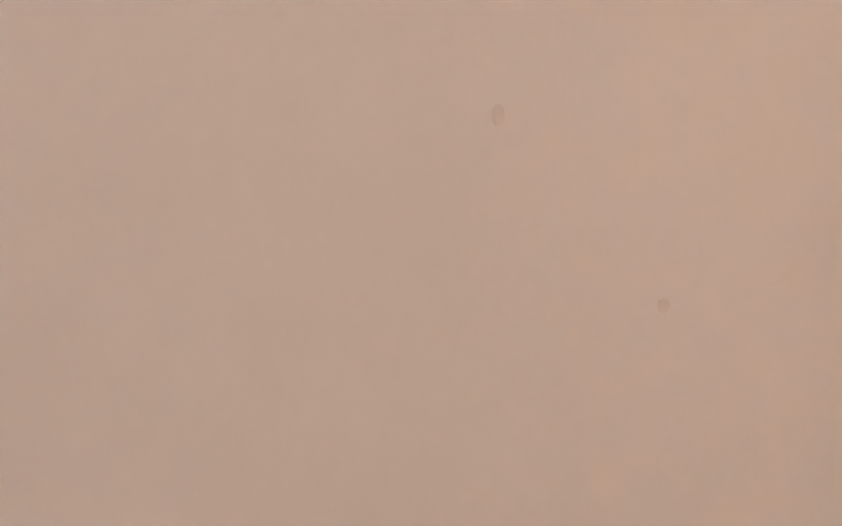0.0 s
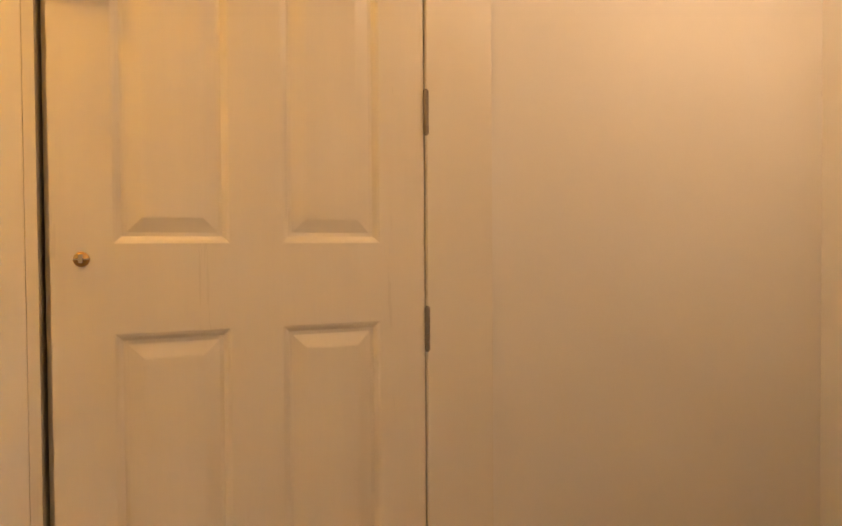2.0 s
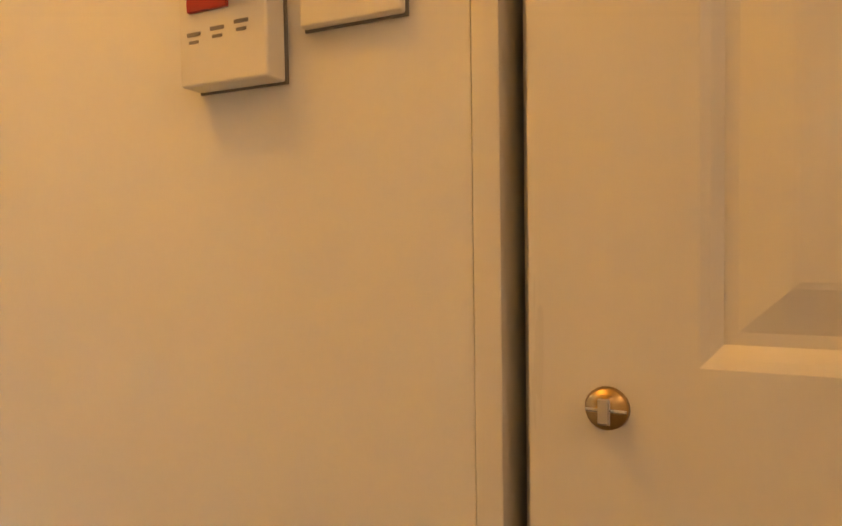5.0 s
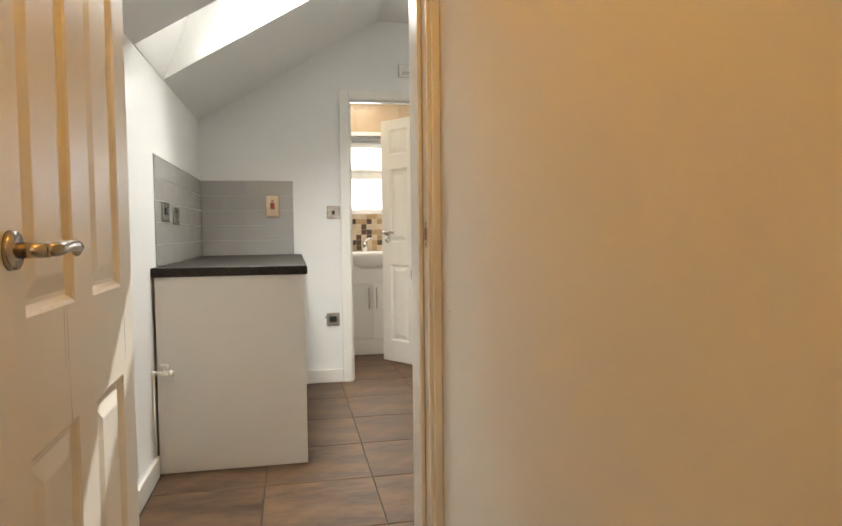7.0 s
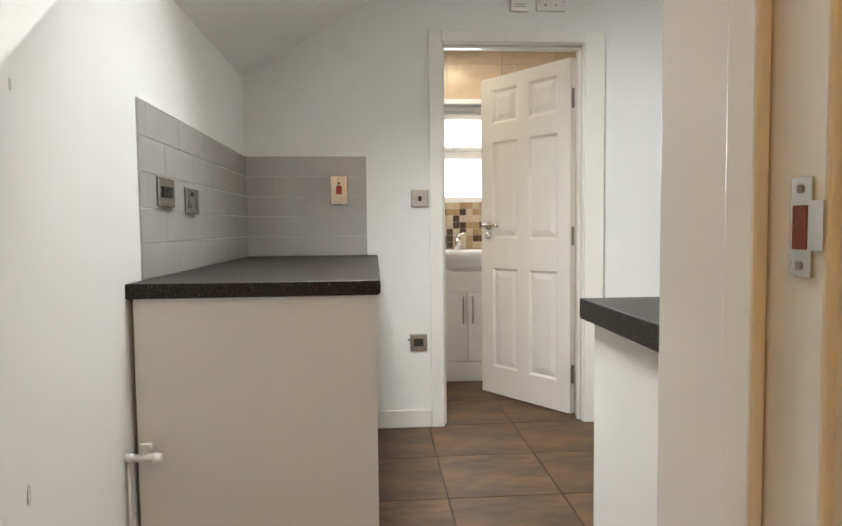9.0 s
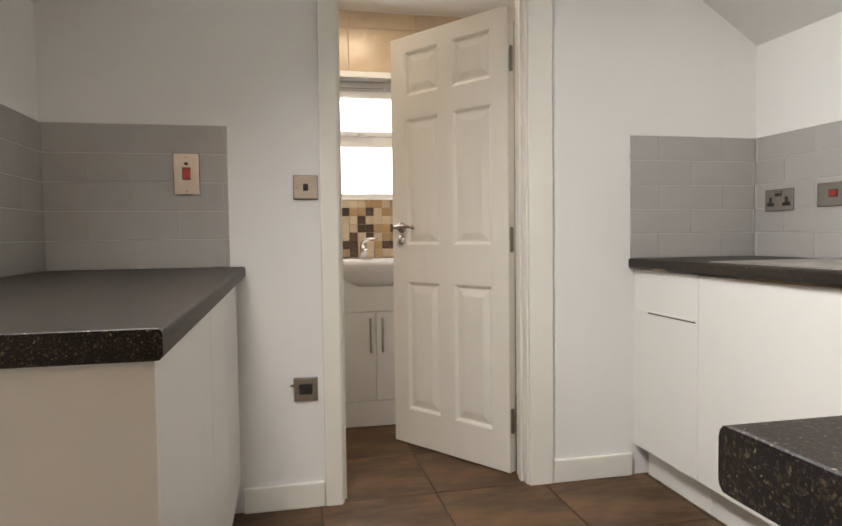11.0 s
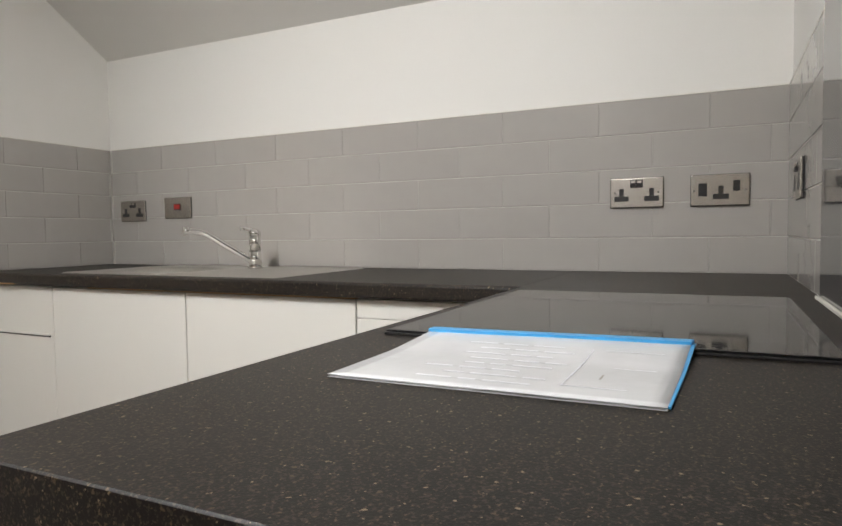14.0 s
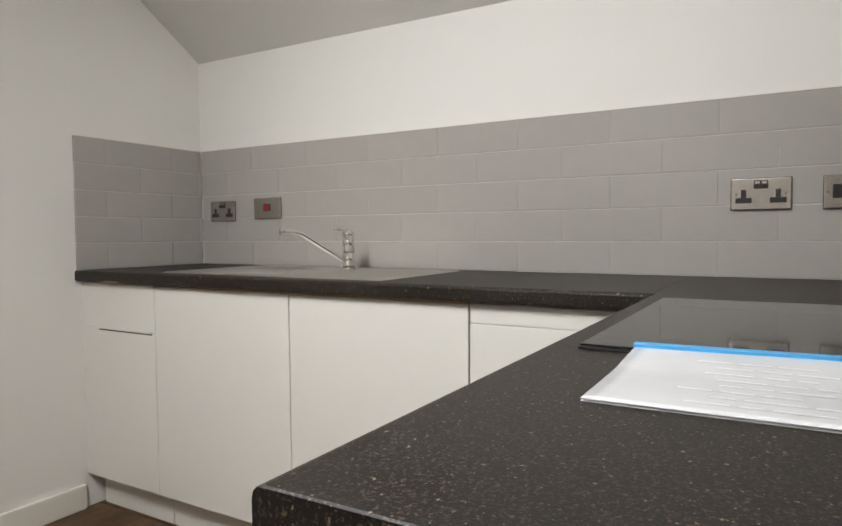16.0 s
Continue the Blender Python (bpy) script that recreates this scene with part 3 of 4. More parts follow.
for i, (nm, y0, y1) in enumerate(UNITS):
    u = thing(nm, "white handleless base cabinet under the dark worktop", "cabinet", group="sink run cabinets")
    part("carcass", box_bm((1.236, y0, .12), (XR - .02, y1, TOP - .19 if i in (1, 2) else TOP - .045), 0.001), CABWHITE, u)
    part("plinth", box_bm((1.27, y0, 0.002), (1.288, y1, .118), 0.001), CABWHITE, u)
    if i == 0:
        door_front("door", (1.212, y0, .13), (1.234, y1, .699), u)
        d = door_front("drawer_front", (1.212, y0, .7005), (1.234, y1, TOP - .045), u)
        part("handle_lip", box_bm((1.205, y0 + .015, .697), (1.2115, y1 - .085, .704), 0.002), CABWHITE, d)
        # solid black strip drawn for the shade in the gap under the lip
        part("slot_shade", box_bm((1.2105, y0 + .015, .6915), (1.2119, y1 - .085, .6968)), BLACKPL, d)
    elif i == 3:
        door_front("door", (1.212, y0, .13), (1.234, y1, .815), u)
        door_front("drawer_front", (1.2135, y0, .8162), (1.234, y1, TOP - .045), u)
    else:
        door_front("door", (1.212, y0, .13), (1.234, y1, TOP - .047), u)
part_rail = thing("filler_panel", "white filler strip between wall and cabinet", "filler panel")
part("strip", box_bm((1.214, -.0205, .13), (1.234, YF - .001, TOP - .045), 0.001), CABWHITE, part_rail)

# hob run along the south wall
wt3 = thing("worktop", "dark speckled laminate worktop with a square open end", "worktop")
part("slab", worktop_mesh(.038, 1.1865, YN + .001, -2.064, ["y+"]), WORKTOP, wt3)
part("corner_slab", box_bm((1.1868, YN + .001, TOP - .04), (XR - .001, -2.0645, TOP), 0.0006), WORKTOP, wt3)
u = thing("base_cabinet", "white base cabinet with a plain end panel beside the doorway", "cabinet")
part("end_panel", box_bm((.055, YN + .002, 0.002), (.073, -2.10, TOP - .041), 0.0015), CABWHITE, u)
part("carcass", box_bm((.074, YN + .01, .12), (.49, -2.125, TOP - .05), 0.001), CABWHITE, u)
door_front("door", (.076, -2.124, .13), (.488, -2.104, TOP - .05), u)
part("plinth", box_bm((.074, -2.17, 0.002), (1.2, -2.155, .118), 0.001), CABWHITE, u)
ov = thing("built_in_oven", "black built-in oven under the hob", "oven")
part("body", box_bm((.50, YN + .03, .12), (1.09, -2.125, TOP - .05), 0.001), STEEL, ov)
part("door", box_bm((.50, -2.124, .14), (1.09, -2.104, .72), 0.003), HOBGLASS, ov)
part("control_panel", box_bm((.50, -2.124, .725), (1.09, -2.104, TOP - .05), 0.003), STEEL, ov)
bm = bmesh.new()
add_cyl(bm, (.56, -2.075, .68), (1.03, -2.075, .68), .008)
add_cyl(bm, (.58, -2.104, .68), (.58, -2.075, .68), .006)
add_cyl(bm, (1.01, -2.104, .68), (1.01, -2.075, .68), .006)
part("handle", bm, STEEL, ov, smooth=True)
f = thing("filler_panel", "white corner filler panel beside the oven", "filler panel")
part("strip", box_bm((1.094, -2.124, .13), (1.21, -2.104, TOP - .045), 0.001), CABWHITE, f)

# hob
hob = thing("induction_hob", "black glass hob set on the dark worktop", "hob")
part("rim", box_bm((.4955, -2.5765, TOP + .0003), (1.0535, -2.1055, TOP + .0035), 0.001), BLACKPL, hob, "black hob rim")
part("glass", box_bm((.497, -2.575, TOP + .0038), (1.052, -2.107, TOP + .0065), 0.002), HOBGLASS, hob)

# glass splashback behind the hob
sb = thing("glass_splashback", "dark grey glossy glass splashback behind the hob", "splashback")
part("pane", box_bm((.36, YN + .0005, TOP + .004), (1.105, YN + .012, 1.86), 0.0015), SPLASHGLASS, sb)
part("seal", box_bm((.36, YN + .0125, TOP + .0003), (1.105, YN + .019, TOP + .006), 0.0015), WHITEPL, sb, "white silicone bead")

# sink with bowl and drainer
sink = thing("inset_sink", "stainless steel inset sink with drainer set in the worktop", "sink")
SX0_, SX1_, SYA, SYB = 1.235, 1.735, -1.345, -.43


def sink_mesh():
    bm = bmesh.new()
    nx, ny = 44, 80
    cx, cy, hx, hy = 1.475, -.675, .165, .185
    grid = []
    for i in range(nx + 1):
        row = []
        for j in range(ny + 1):
            x = SX0_ + (SX1_ - SX0_) * i / nx
            y = SYA + (SYB - SYA) * j / ny
            z = TOP + .004
            edge = min(x - SX0_, SX1_ - x, y - SYA, SYB - y)
            if edge < .001:
                z = TOP + .0006
            elif edge > .018:
                z = TOP + .0015
            q = ((abs(x - cx) / hx) ** 4 + (abs(y - cy) / hy) ** 4) ** .25
            if q < 1.0:
                k = min(1, (1.0 - q) / .42)
                z = TOP + .0015 - .135 * k * k * (3 - 2 * k)
            elif -1.30 < y < -.95 and SX0_ + .07 < x < SX1_ - .13 and int((x - SX0_) / ((SX1_ - SX0_) / nx) + .5) % 4 < 2:
                z = TOP + .0048
            row.append(bm.verts.new((x, y, z)))
        grid.append(row)
    for i in range(nx):
        for j in range(ny):
            bm.faces.new((grid[i][j], grid[i + 1][j], grid[i + 1][j + 1], grid[i][j + 1]))
    return bm


part("bowl_and_drainer", sink_mesh(), SINKSTEEL, sink, smooth=True)
bm = add_cyl(bmesh.new(), (1.475, -.675, TOP - .149), (1.475, -.675, TOP - .145), .04, .036, 24)
part("drain", bm, CHROME, sink, "round chrome drain", True)

tap = thing("mixer_tap", "chrome single-lever mixer tap with a swan spout", "tap")
TX, TY = 1.628, -.945
bm = bmesh.new()
add_cyl(bm, (TX, TY, TOP + .002), (TX, TY, TOP + .008), .027, .026, 28)
add_cyl(bm, (TX, TY, TOP + .008), (TX, TY, TOP + .062), .0225, .0225, 28)
add_cyl(bm, (TX, TY, TOP + .063), (TX, TY, TOP + .125), .0215, .0205, 28)
bmesh.ops.create_uvsphere(bm, u_segments=24, v_segments=12, radius=.0225, matrix=Matrix.Translation((TX, TY, TOP + .128)) @ Matrix.Diagonal((1, 1, .75, 1)))
part("body", bm, CHROME, tap, smooth=True)
EX, EY = 1.45, -.79
bm = bmesh.new()
pts, rad = [], []
for k in range(15):
    s = k / 14
    zz = .022 + .152 * s - (0 if s < .7 else .17 * (s - .7) ** 1.3)
    pts.append((TX + (EX - TX) * s, TY + (EY - TY) * s, TOP + zz))
    rad.append(.0105)
add_tube(bm, pts, rad)
add_cyl(bm, (EX + .004, EY - .004, TOP + .152), (EX + .003, EY - .003, TOP + .126), .0125, .0125, 20)
part("spout", bm, CHROME, tap, smooth=True)
bm = bmesh.new()
add_tube(bm, [(TX, TY, TOP + .132), (TX - .012, TY + .010, TOP + .142), (TX - .03, TY + .026, TOP + .146), (TX - .038, TY + .032, TOP + .143)], [.011, .008, .006, .0075])
part("lever", bm, CHROME, tap, smooth=True)

# document wallet on the worktop by the hob
doc = thing("document_wallet", "clear plastic wallet of papers with a blue binding strip", "document")


def sheet_bm(corners, z, t, wave, seed, n=18):
    rnd = random.Random(seed)
    ph = [rnd.uniform(0, 6) for _ in range(4)]
    bm = bmesh.new()
    (ax, ay), (bx, by), (cx, cy), (dx, dy) = corners
    rows_ = []
    for lay in (0, 1):
        g = []
        for i in range(n + 1):
            r = []
            for j in range(n + 1):
                u, w = i / n, j / n
                x = ax * (1 - u) * (1 - w) + bx * u * (1 - w) + cx * u * w + dx * (1 - u) * w
                y = ay * (1 - u) * (1 - w) + by * u * (1 - w) + cy * u * w + dy * (1 - u) * w
                sag = .0056 * min(1, max(0, (.497 - x) / .10))
                r.append(bm.verts.new((x, y, z - sag + lay * t + wave * (1 + math.sin(9 * u + ph[0]) * math.sin(6 * w + ph[1])) * .5)))
            g.append(r)
        rows_.append(g)
    for lay, g in enumerate(rows_):
        for i in range(n):
            for j in range(n):
                bm.faces.new((g[i][j], g[i + 1][j], g[i + 1][j + 1], g[i][j + 1]))
    a, b = rows_
    loop = [(i, 0) for i in range(n)] + [(n, j) for j in range(n)] + [(n - i, n) for i in range(n)] + [(0, n - j) for j in range(n)]
    for k, (i, j) in enumerate(loop):
        i2, j2 = loop[(k + 1) % len(loop)]
        bm.faces.new((a[i][j], a[i2][j2], b[i2][j2], b[i][j]))
    return bm


NEAR = ((.279, -2.170), (.281, -2.441))
part("papers", sheet_bm(((.287, -2.178), (.288, -2.436), (.505, -2.441), (.495, -2.176)), TOP + .0064, .0014, .0006, 1), PAPER, doc, "sheaf of white paper")
part("sleeve", sheet_bm((*NEAR, (.518, -2.446), (.503, -2.168)), TOP + .0080, .0004, .0004, 2), SLEEVE, doc, "milky clear plastic sleeve", True)
part("sleeve_back", sheet_bm((*NEAR, (.518, -2.446), (.503, -2.168)), TOP + .0060, .0003, .0002, 3), SLEEVE, doc, smooth=True)
part("binding", sheet_bm(((.490, -2.167), (.505, -2.446), (.521, -2.448), (.505, -2.166)), TOP + .0066, .0048, .0006, 4), BLUE, doc, "bright blue plastic binding strip")
part("edge_strip", sheet_bm(((.287, -2.437), (.285, -2.443), (.516, -2.450), (.516, -2.443)), TOP + .0062, .0018, .0004, 5), BLUE, doc, "blue plastic edge")


def printed(x0, x1, y0, y1, material=PRINT, label="faint printed line"):
    part("text_line", sheet_bm(((x0, y1), (x0, y0), (x1, y0), (x1, y1)), TOP + .00885, .0001, 0, 1, 6), material, doc, label)


rnd = random.Random(8)
for k in range(8):
    x0 = .305 + .021 * k
    y0 = -2.35 + rnd.uniform(0, .05)
    for w in range(3):
        ln = rnd.uniform(.012, .04)
        printed(x0, x0 + .0045, y0, y0 + ln)
        y0 += ln + .006
# a ruled form beside the text
for x0, x1, y0, y1 in ((.315, .455, -2.362, -2.3605), (.315, .317, -2.41, -2.362), (.453, .455, -2.425, -2.372), (.39, .3915, -2.425, -2.39)):
    printed(x0, x1, y0, y1)
printed(.345, .362, -2.3865, -2.3848, GREYPL, "short dark printed stroke")


# ---- plates: sockets and switches ----
def plate_root(name, label, category, m, w, h, material, t=.008):
    """Local: x along the wall, y out of the wall, z up; centre at the plate's middle."""
    root = thing(name, label, category, m)
    # dark box peeping out all round, for the shade at the plate's edge
    part("edge_shade", box_bm((-w / 2 - .0012, 0.0002, -h / 2 - .0012), (w / 2 + .0012, .0022, h / 2 + .0012), 0.0006), BLACKPL if material is STEEL else GREYPL, root)
    part("plate", box_bm((-w / 2, 0.0024, -h / 2), (w / 2, t, h / 2), 0.003, 3), material, root)
    return root


def screws(root, w, t=.008, vertical=False):
    for s in (-1, 1):
        p = (0, t, s * w) if vertical else (s * w, t, 0)
        part("screw", add_cyl(bmesh.new(), p, (p[0], p[1] + .0008, p[2]), .0033, n=14), GREYPL, root)


def pins(root, cx, t=.008, dz=-.008):
    part("socket_slot", box_bm((cx - .0065, t - .001, dz - .002), (cx + .0065, t + .0006, dz + .020)), BLACKPL, root)
    part("socket_slot", box_bm((cx - .020, t - .001, dz - .017), (cx + .020, t + .0006, dz - .0022)), BLACKPL, root)


def rocker(root, cx, cz, w, h, material, t=.008):
    part("rocker", box_bm((cx - w / 2, t - .001, cz - h / 2), (cx + w / 2, t + .0035, cz + h / 2), 0.001), material, root)


def double_socket(m):
    r = plate_root("double_socket", "brushed steel double socket with black inserts", "socket", m, .148, .087, STEEL)
    pins(r, -.042)
    pins(r, .042)
    part("rocker_surround", box_bm((-.0175, .0072, .0145), (.0175, .0086, .0375), 0.0004), BLACKPL, r)
    for cx in (-.0085, .0085):
        rocker(r, cx, .022, .0135, .009, BLACKPL, .0092)
        rocker(r, cx, .031, .0135, .008, STEEL, .0092)
    screws(r, .06)
    return r


EAST = lambda y, z: pose(XR - .0085, y, z, rz=90)
double_socket(EAST(-.149, 1.142))
double_socket(EAST(-2.242, 1.142))
double_socket(pose(1.47, YN + .0085, 1.142))
r = plate_root("fused_switch", "brushed steel switch plate with a red rocker", "switch", EAST(-.414, 1.149), .148, .087, STEEL)
part("rocker_surround", box_bm((-.020, .0072, -.010), (.020, .0088, .018), 0.0004), BLACKPL, r)
rocker(r, 0, .004, .030, .020, RED, .0094)
screws(r, .06)
r = plate_root("cooker_socket", "brushed steel cooker control plate with socket", "socket", EAST(-2.462, 1.141), .148, .087, STEEL)
rocker(r, .043, .002, .022, .036, BLACKPL)
rocker(r, -.042, .011, .017, .029, BLACKPL)
pins(r, -.003)
screws(r, .065)
NORTH = lambda x, z: pose(x, YF - .0005, z, rz=180)
r = plate_root("cooker_switch", "tall steel cooker switch with a red rocker", "switch", pose(-.537, YF - .0085, 1.241, rz=180), .087, .146, STEEL)
part("rocker_surround", box_bm((-.014, .0072, -.020), (.014, .0088, .024), 0.0004), BLACKPL, r)
rocker(r, 0, .002, .022, .036, RED, .0094)
rocker(r, 0, .036, .012, .010, BLACKPL)
screws(r, .06, vertical=True)
r = plate_root("fused_spur", "brushed steel spur plate with a black insert", "switch", NORTH(-.124, 1.197), .087, .087, STEEL)
rocker(r, 0, 0, .018, .026, BLACKPL)
screws(r, .033)
r = plate_root("flex_outlet", "steel outlet plate with a black insert, low on the wall", "socket", NORTH(-.138, .446), .087, .087, STEEL)
part("insert", box_bm((-.025, .007, -.018), (.025, .0105, .022), 0.001), BLACKPL, r)
part("cable_stub", add_cyl(bmesh.new(), (.043, .005, .018), (.056, .006, .016), .004, n=10), BLACKPL, r)
WEST = lambda y, z: pose(XL + .0085, y, z, rz=-90)
r = plate_root("grid_switch", "steel grid switch plate with black rockers", "switch", WEST(-1.26, 1.165), .146, .087, STEEL)
for k in range(4):
    rocker(r, -.036 + .024 * k, 0, .017, .034, BLACKPL, .010)
screws(r, .063)
r = double_socket(WEST(-.985, 1.15))
# thermostat and blank plate above the bathroom door
r = plate_root("extractor_control", "white square control unit above the doorway", "control", NORTH(.398, 2.193), .09, .088, WHITEPL, .022)
for z in (-.012, -.024):
    part("vent_slot", box_bm((-.028, .0215, z - .0018), (.028, .0228, z + .0018)), GREYPL, r)
r = plate_root("double_plate", "white double plate above the doorway", "switch", NORTH(.563, 2.198), .152, .088, WHITEPL, .012)
for x, s in ((-.025, .004), (.03, .0055)):
    part("screw_hole", add_cyl(bmesh.new(), (x, .0119, -.016), (x, .0126, -.016), s, n=14), BLACKPL, r)
part("indicator", box_bm((-.048, .0119, .024), (-.042, .0126, .034)), GREYPL, r)
screws(r, .062, .012)
# hall switches and intercom
HALLW = lambda y, z: pose(XW - .0005, y, z, rz=90)
r = plate_root("light_switch", "white plastic light switch by the entrance door", "switch", HALLW(-4.379, 1.257), .087, .087, WHITEPL, .011)
rocker(r, 0, .003, .018, .028, WHITEPL, .011)
screws(r, .032, .011)
r = plate_root("door_entry_control", "white wall box with a red rocker and printed labels", "control", HALLW(-4.272, 1.224), .088, .095, WHITEPL, .026)
rocker(r, .012, .022, .04, .024, RED, .026)
for x, z in ((.028, -.008), (.004, -.006), (-.02, -.004)):
    part("label_bar", box_bm((x - .007, .0258, z), (x + .007, .0264, z + .003)), GREYPL, r, "small printed bar")
    part("label_bar", box_bm((x - .005, .0258, z - .006), (x + .005, .0264, z - .0035)), GREYPL, r, "small printed bar")
ic = thing("intercom_handset", "white wall intercom handset with a coiled cord", "intercom", HALLW(-4.262, 1.345))
part("base", box_bm((-.045, 0.0003, 0), (.045, .025, .20), 0.006), WHITEPL, ic)
part("handset", box_bm((-.022, .026, -.012), (.022, .055, .205), 0.009, 3), WHITEPL, ic)
bm = bmesh.new()
pts = []
for k in range(150):
    s = k / 149
    a = s * 2 * math.pi * 15
    zc = -.014 - .085 * math.sin(s * math.pi) * 1.0
    pts.append((-.002 - .05 * s + .006 * math.cos(a), .034 + .006 * math.sin(a), zc))
add_tube(bm, pts, .0022, 6)
part("coiled_cord", bm, WHITEPL, ic, "coiled white cord", True)

# washing machine valve on the west wall
vt = thing("washing_machine_valve", "white plastic appliance valve on the wall pipe", "valve")
bm = bmesh.new()
add_cyl(bm, (XL, -1.61, 0.460), (XL + .02, -1.61, 0.460), .012, n=16)
add_cyl(bm, (XL + .02, -1.61, 0.460), (XL + .075, -1.61, 0.460), .0095, .0115, 16)
add_cyl(bm, (XL + .07, -1.61, 0.458), (XL + .09, -1.61, 0.456), .015, .015, 18)
part("body", bm, WHITEPL, vt, smooth=True)
bm = bmesh.new()
add_cyl(bm, (XL + .045, -1.61, 0.465), (XL + .048, -1.61, 0.485), .007, n=12)
add_box(bm, (XL + .038, -1.617, 0.483), (XL + .068, -1.603, 0.498), 0.003)
part("lever", bm, WHITEPL, vt)
pipe = thing("wall_pipe", "thin painted pipe running down the wall", "pipe")
part("tube", add_cyl(bmesh.new(), (XL + .008, -1.61, 0.0), (XL + .008, -1.61, 0.450), .0045, n=14), WHITEPL, pipe, smooth=True)

# ---- roof window ----
rw = thing("window_1", "roof window set in the sloping ceiling", "window")
rw["kind"] = "structure"


def slope_box(name, s0, s1, y0, y1, h0, h1, material, label=""):
    """A box on the roof slope; s along x, h over the underside of the slope."""
    bm = bmesh.new()
    v = [bm.verts.new((x, y, west_slope(x) + h)) for h in (h0, h1) for x in (s0, s1) for y in (y0, y1)]
    for f in ((0, 1, 3, 2), (4, 6, 7, 5), (0, 2, 6, 4), (1, 5, 7, 3), (0, 4, 5, 1), (2, 3, 7, 6)):
        bm.faces.new([v[i] for i in f])
    return part(name, bm, material, rw, label)


WA, WB = XL + WELL, SX1
slope_box("frame_rail", WA - .03, WA + .05, SY0, SY1, RISE + .001, RISE + .05, GLOSSWHITE)
slope_box("frame_rail", WB - .05, WB + .03, SY0, SY1, RISE + .001, RISE + .05, GLOSSWHITE)
slope_box("frame_stile", WA + .05, WB - .05, SY0, SY0 + .045, RISE + .001, RISE + .05, GLOSSWHITE)
slope_box("frame_stile", WA + .05, WB - .05, SY1 - .03, SY1, RISE + .001, RISE + .05, GLOSSWHITE)
p = slope_box("pane", WA + .05, WB - .05, SY0 + .045, SY1 - .03, RISE + .02, RISE + .028, CLEAR, "clear glass pane")
p.visible_shadow = False

# ---- bathroom ----
win = thing("window_2", "white window with bright frosted panes above the basin", "window")
win["kind"] = "structure"
YW = BY + .12
TRZ = 1.585
for nm, lo, hi in (("frame_head", (WX0, YW, WZ1 - .055), (WX1, YW + .06, WZ1)), ("frame_bottom", (WX0, YW, WZ0), (WX1, YW + .06, WZ0 + .04)),
                   ("frame_stile", (WX0, YW, WZ0), (WX0 + .055, YW + .06, WZ1)), ("frame_stile", (WX1 - .055, YW, WZ0), (WX1, YW + .06, WZ1)),
                   ("transom", (WX0 + .05, YW - .004, TRZ - .03), (WX1 - .05, YW + .06, TRZ + .03)), ("sash_rail", (WX0 + .05, YW - .012, TRZ + .032), (WX1 - .05, YW + .04, TRZ + .062)),
                   ("sash_rail", (WX0 + .05, YW - .012, WZ1 - .10), (WX1 - .05, YW + .04, WZ1 - .058))):
    part(nm, box_bm(lo, hi, 0.004), UPVC, win)
part("sill", box_bm((WX0 - .0, BY - .012, WZ0 - .006), (WX1, YW + .002, WZ0 + .004), 0.003), UPVC, win)
for nm, x0, x1 in (("reveal", WX0, WX0 + .004), ("reveal", WX1 - .004, WX1)):
    part(nm, box_bm((x0, BY + .001, WZ0 + .005), (x1, YW - .001, WZ1 - .005)), UPVC, win)
part("trim", box_bm((WX0 - .02, BY - .014, WZ1 - .004), (WX1 + .02, BY - .001, WZ1 + .03), 0.003), UPVC, win)
part("vent_bar", box_bm((.0, YW - .02, WZ1 - .05), (.42, YW - .001, WZ1 - .035), 0.003), UPVC, win)
part("vent_slot", box_bm((.02, YW - .0215, WZ1 - .045), (.40, YW - .0195, WZ1 - .041)), GREYPL, win)
for z0, z1 in ((WZ0 + .04, TRZ - .03), (TRZ + .062, WZ1 - .10)):
    pn = part("pane", box_bm((WX0 + .05, YW + .02, z0), (WX1 - .05, YW + .026, z1)), FROST, win, "frosted glass pane")
    pn.visible_shadow = False
bm = bmesh.new()
add_box(bm, (.235, YW - .03, TRZ + .035), (.275, YW - .012, TRZ + .058), 0.004)
add_box(bm, (.17, YW - .042, TRZ + .04), (.27, YW - .028, TRZ + .055), 0.005)
part("window_handle", bm, UPVC, win, "white window handle")
backdrop = tagged(new("backdrop", mesh_of(box_bm((-2.2, BY + 1.4, 0.2), (2.8, BY + 1.45, 3.4)), "backdrop", SKYGLOW)), "overexposed bright daylight outside the window", "backdrop", kind="structure")

van = thing("vanity_unit", "cream gloss vanity cabinet under the basin", "cabinet")
VX0, VX1, VY = -.045, .557, .925
part("carcass", box_bm((VX0, VY + .02, .10), (VX1, BY - .002, .79), 0.002), CABWHITE, van)
part("fascia", box_bm((VX0, VY, .615), (VX1, VY + .019, .79), 0.003), CABWHITE, van)
for x0, x1, hx in ((VX0, .2555, .225), (.2585, VX1, .289)):
    d = part("door", box_bm((x0, VY, .14), (x1, VY + .019, .612), 0.003), CABWHITE, van)
    bm = bmesh.new()
    add_box(bm, (hx - .006, VY - .028, .40), (hx + .006, VY - .018, .585), 0.003)
    for z in (.42, .565):
        add_box(bm, (hx - .004, VY - .019, z - .005), (hx + .004, VY + .001, z + .005))
    part("handle", bm, STEEL, d, "brushed steel bar handle")
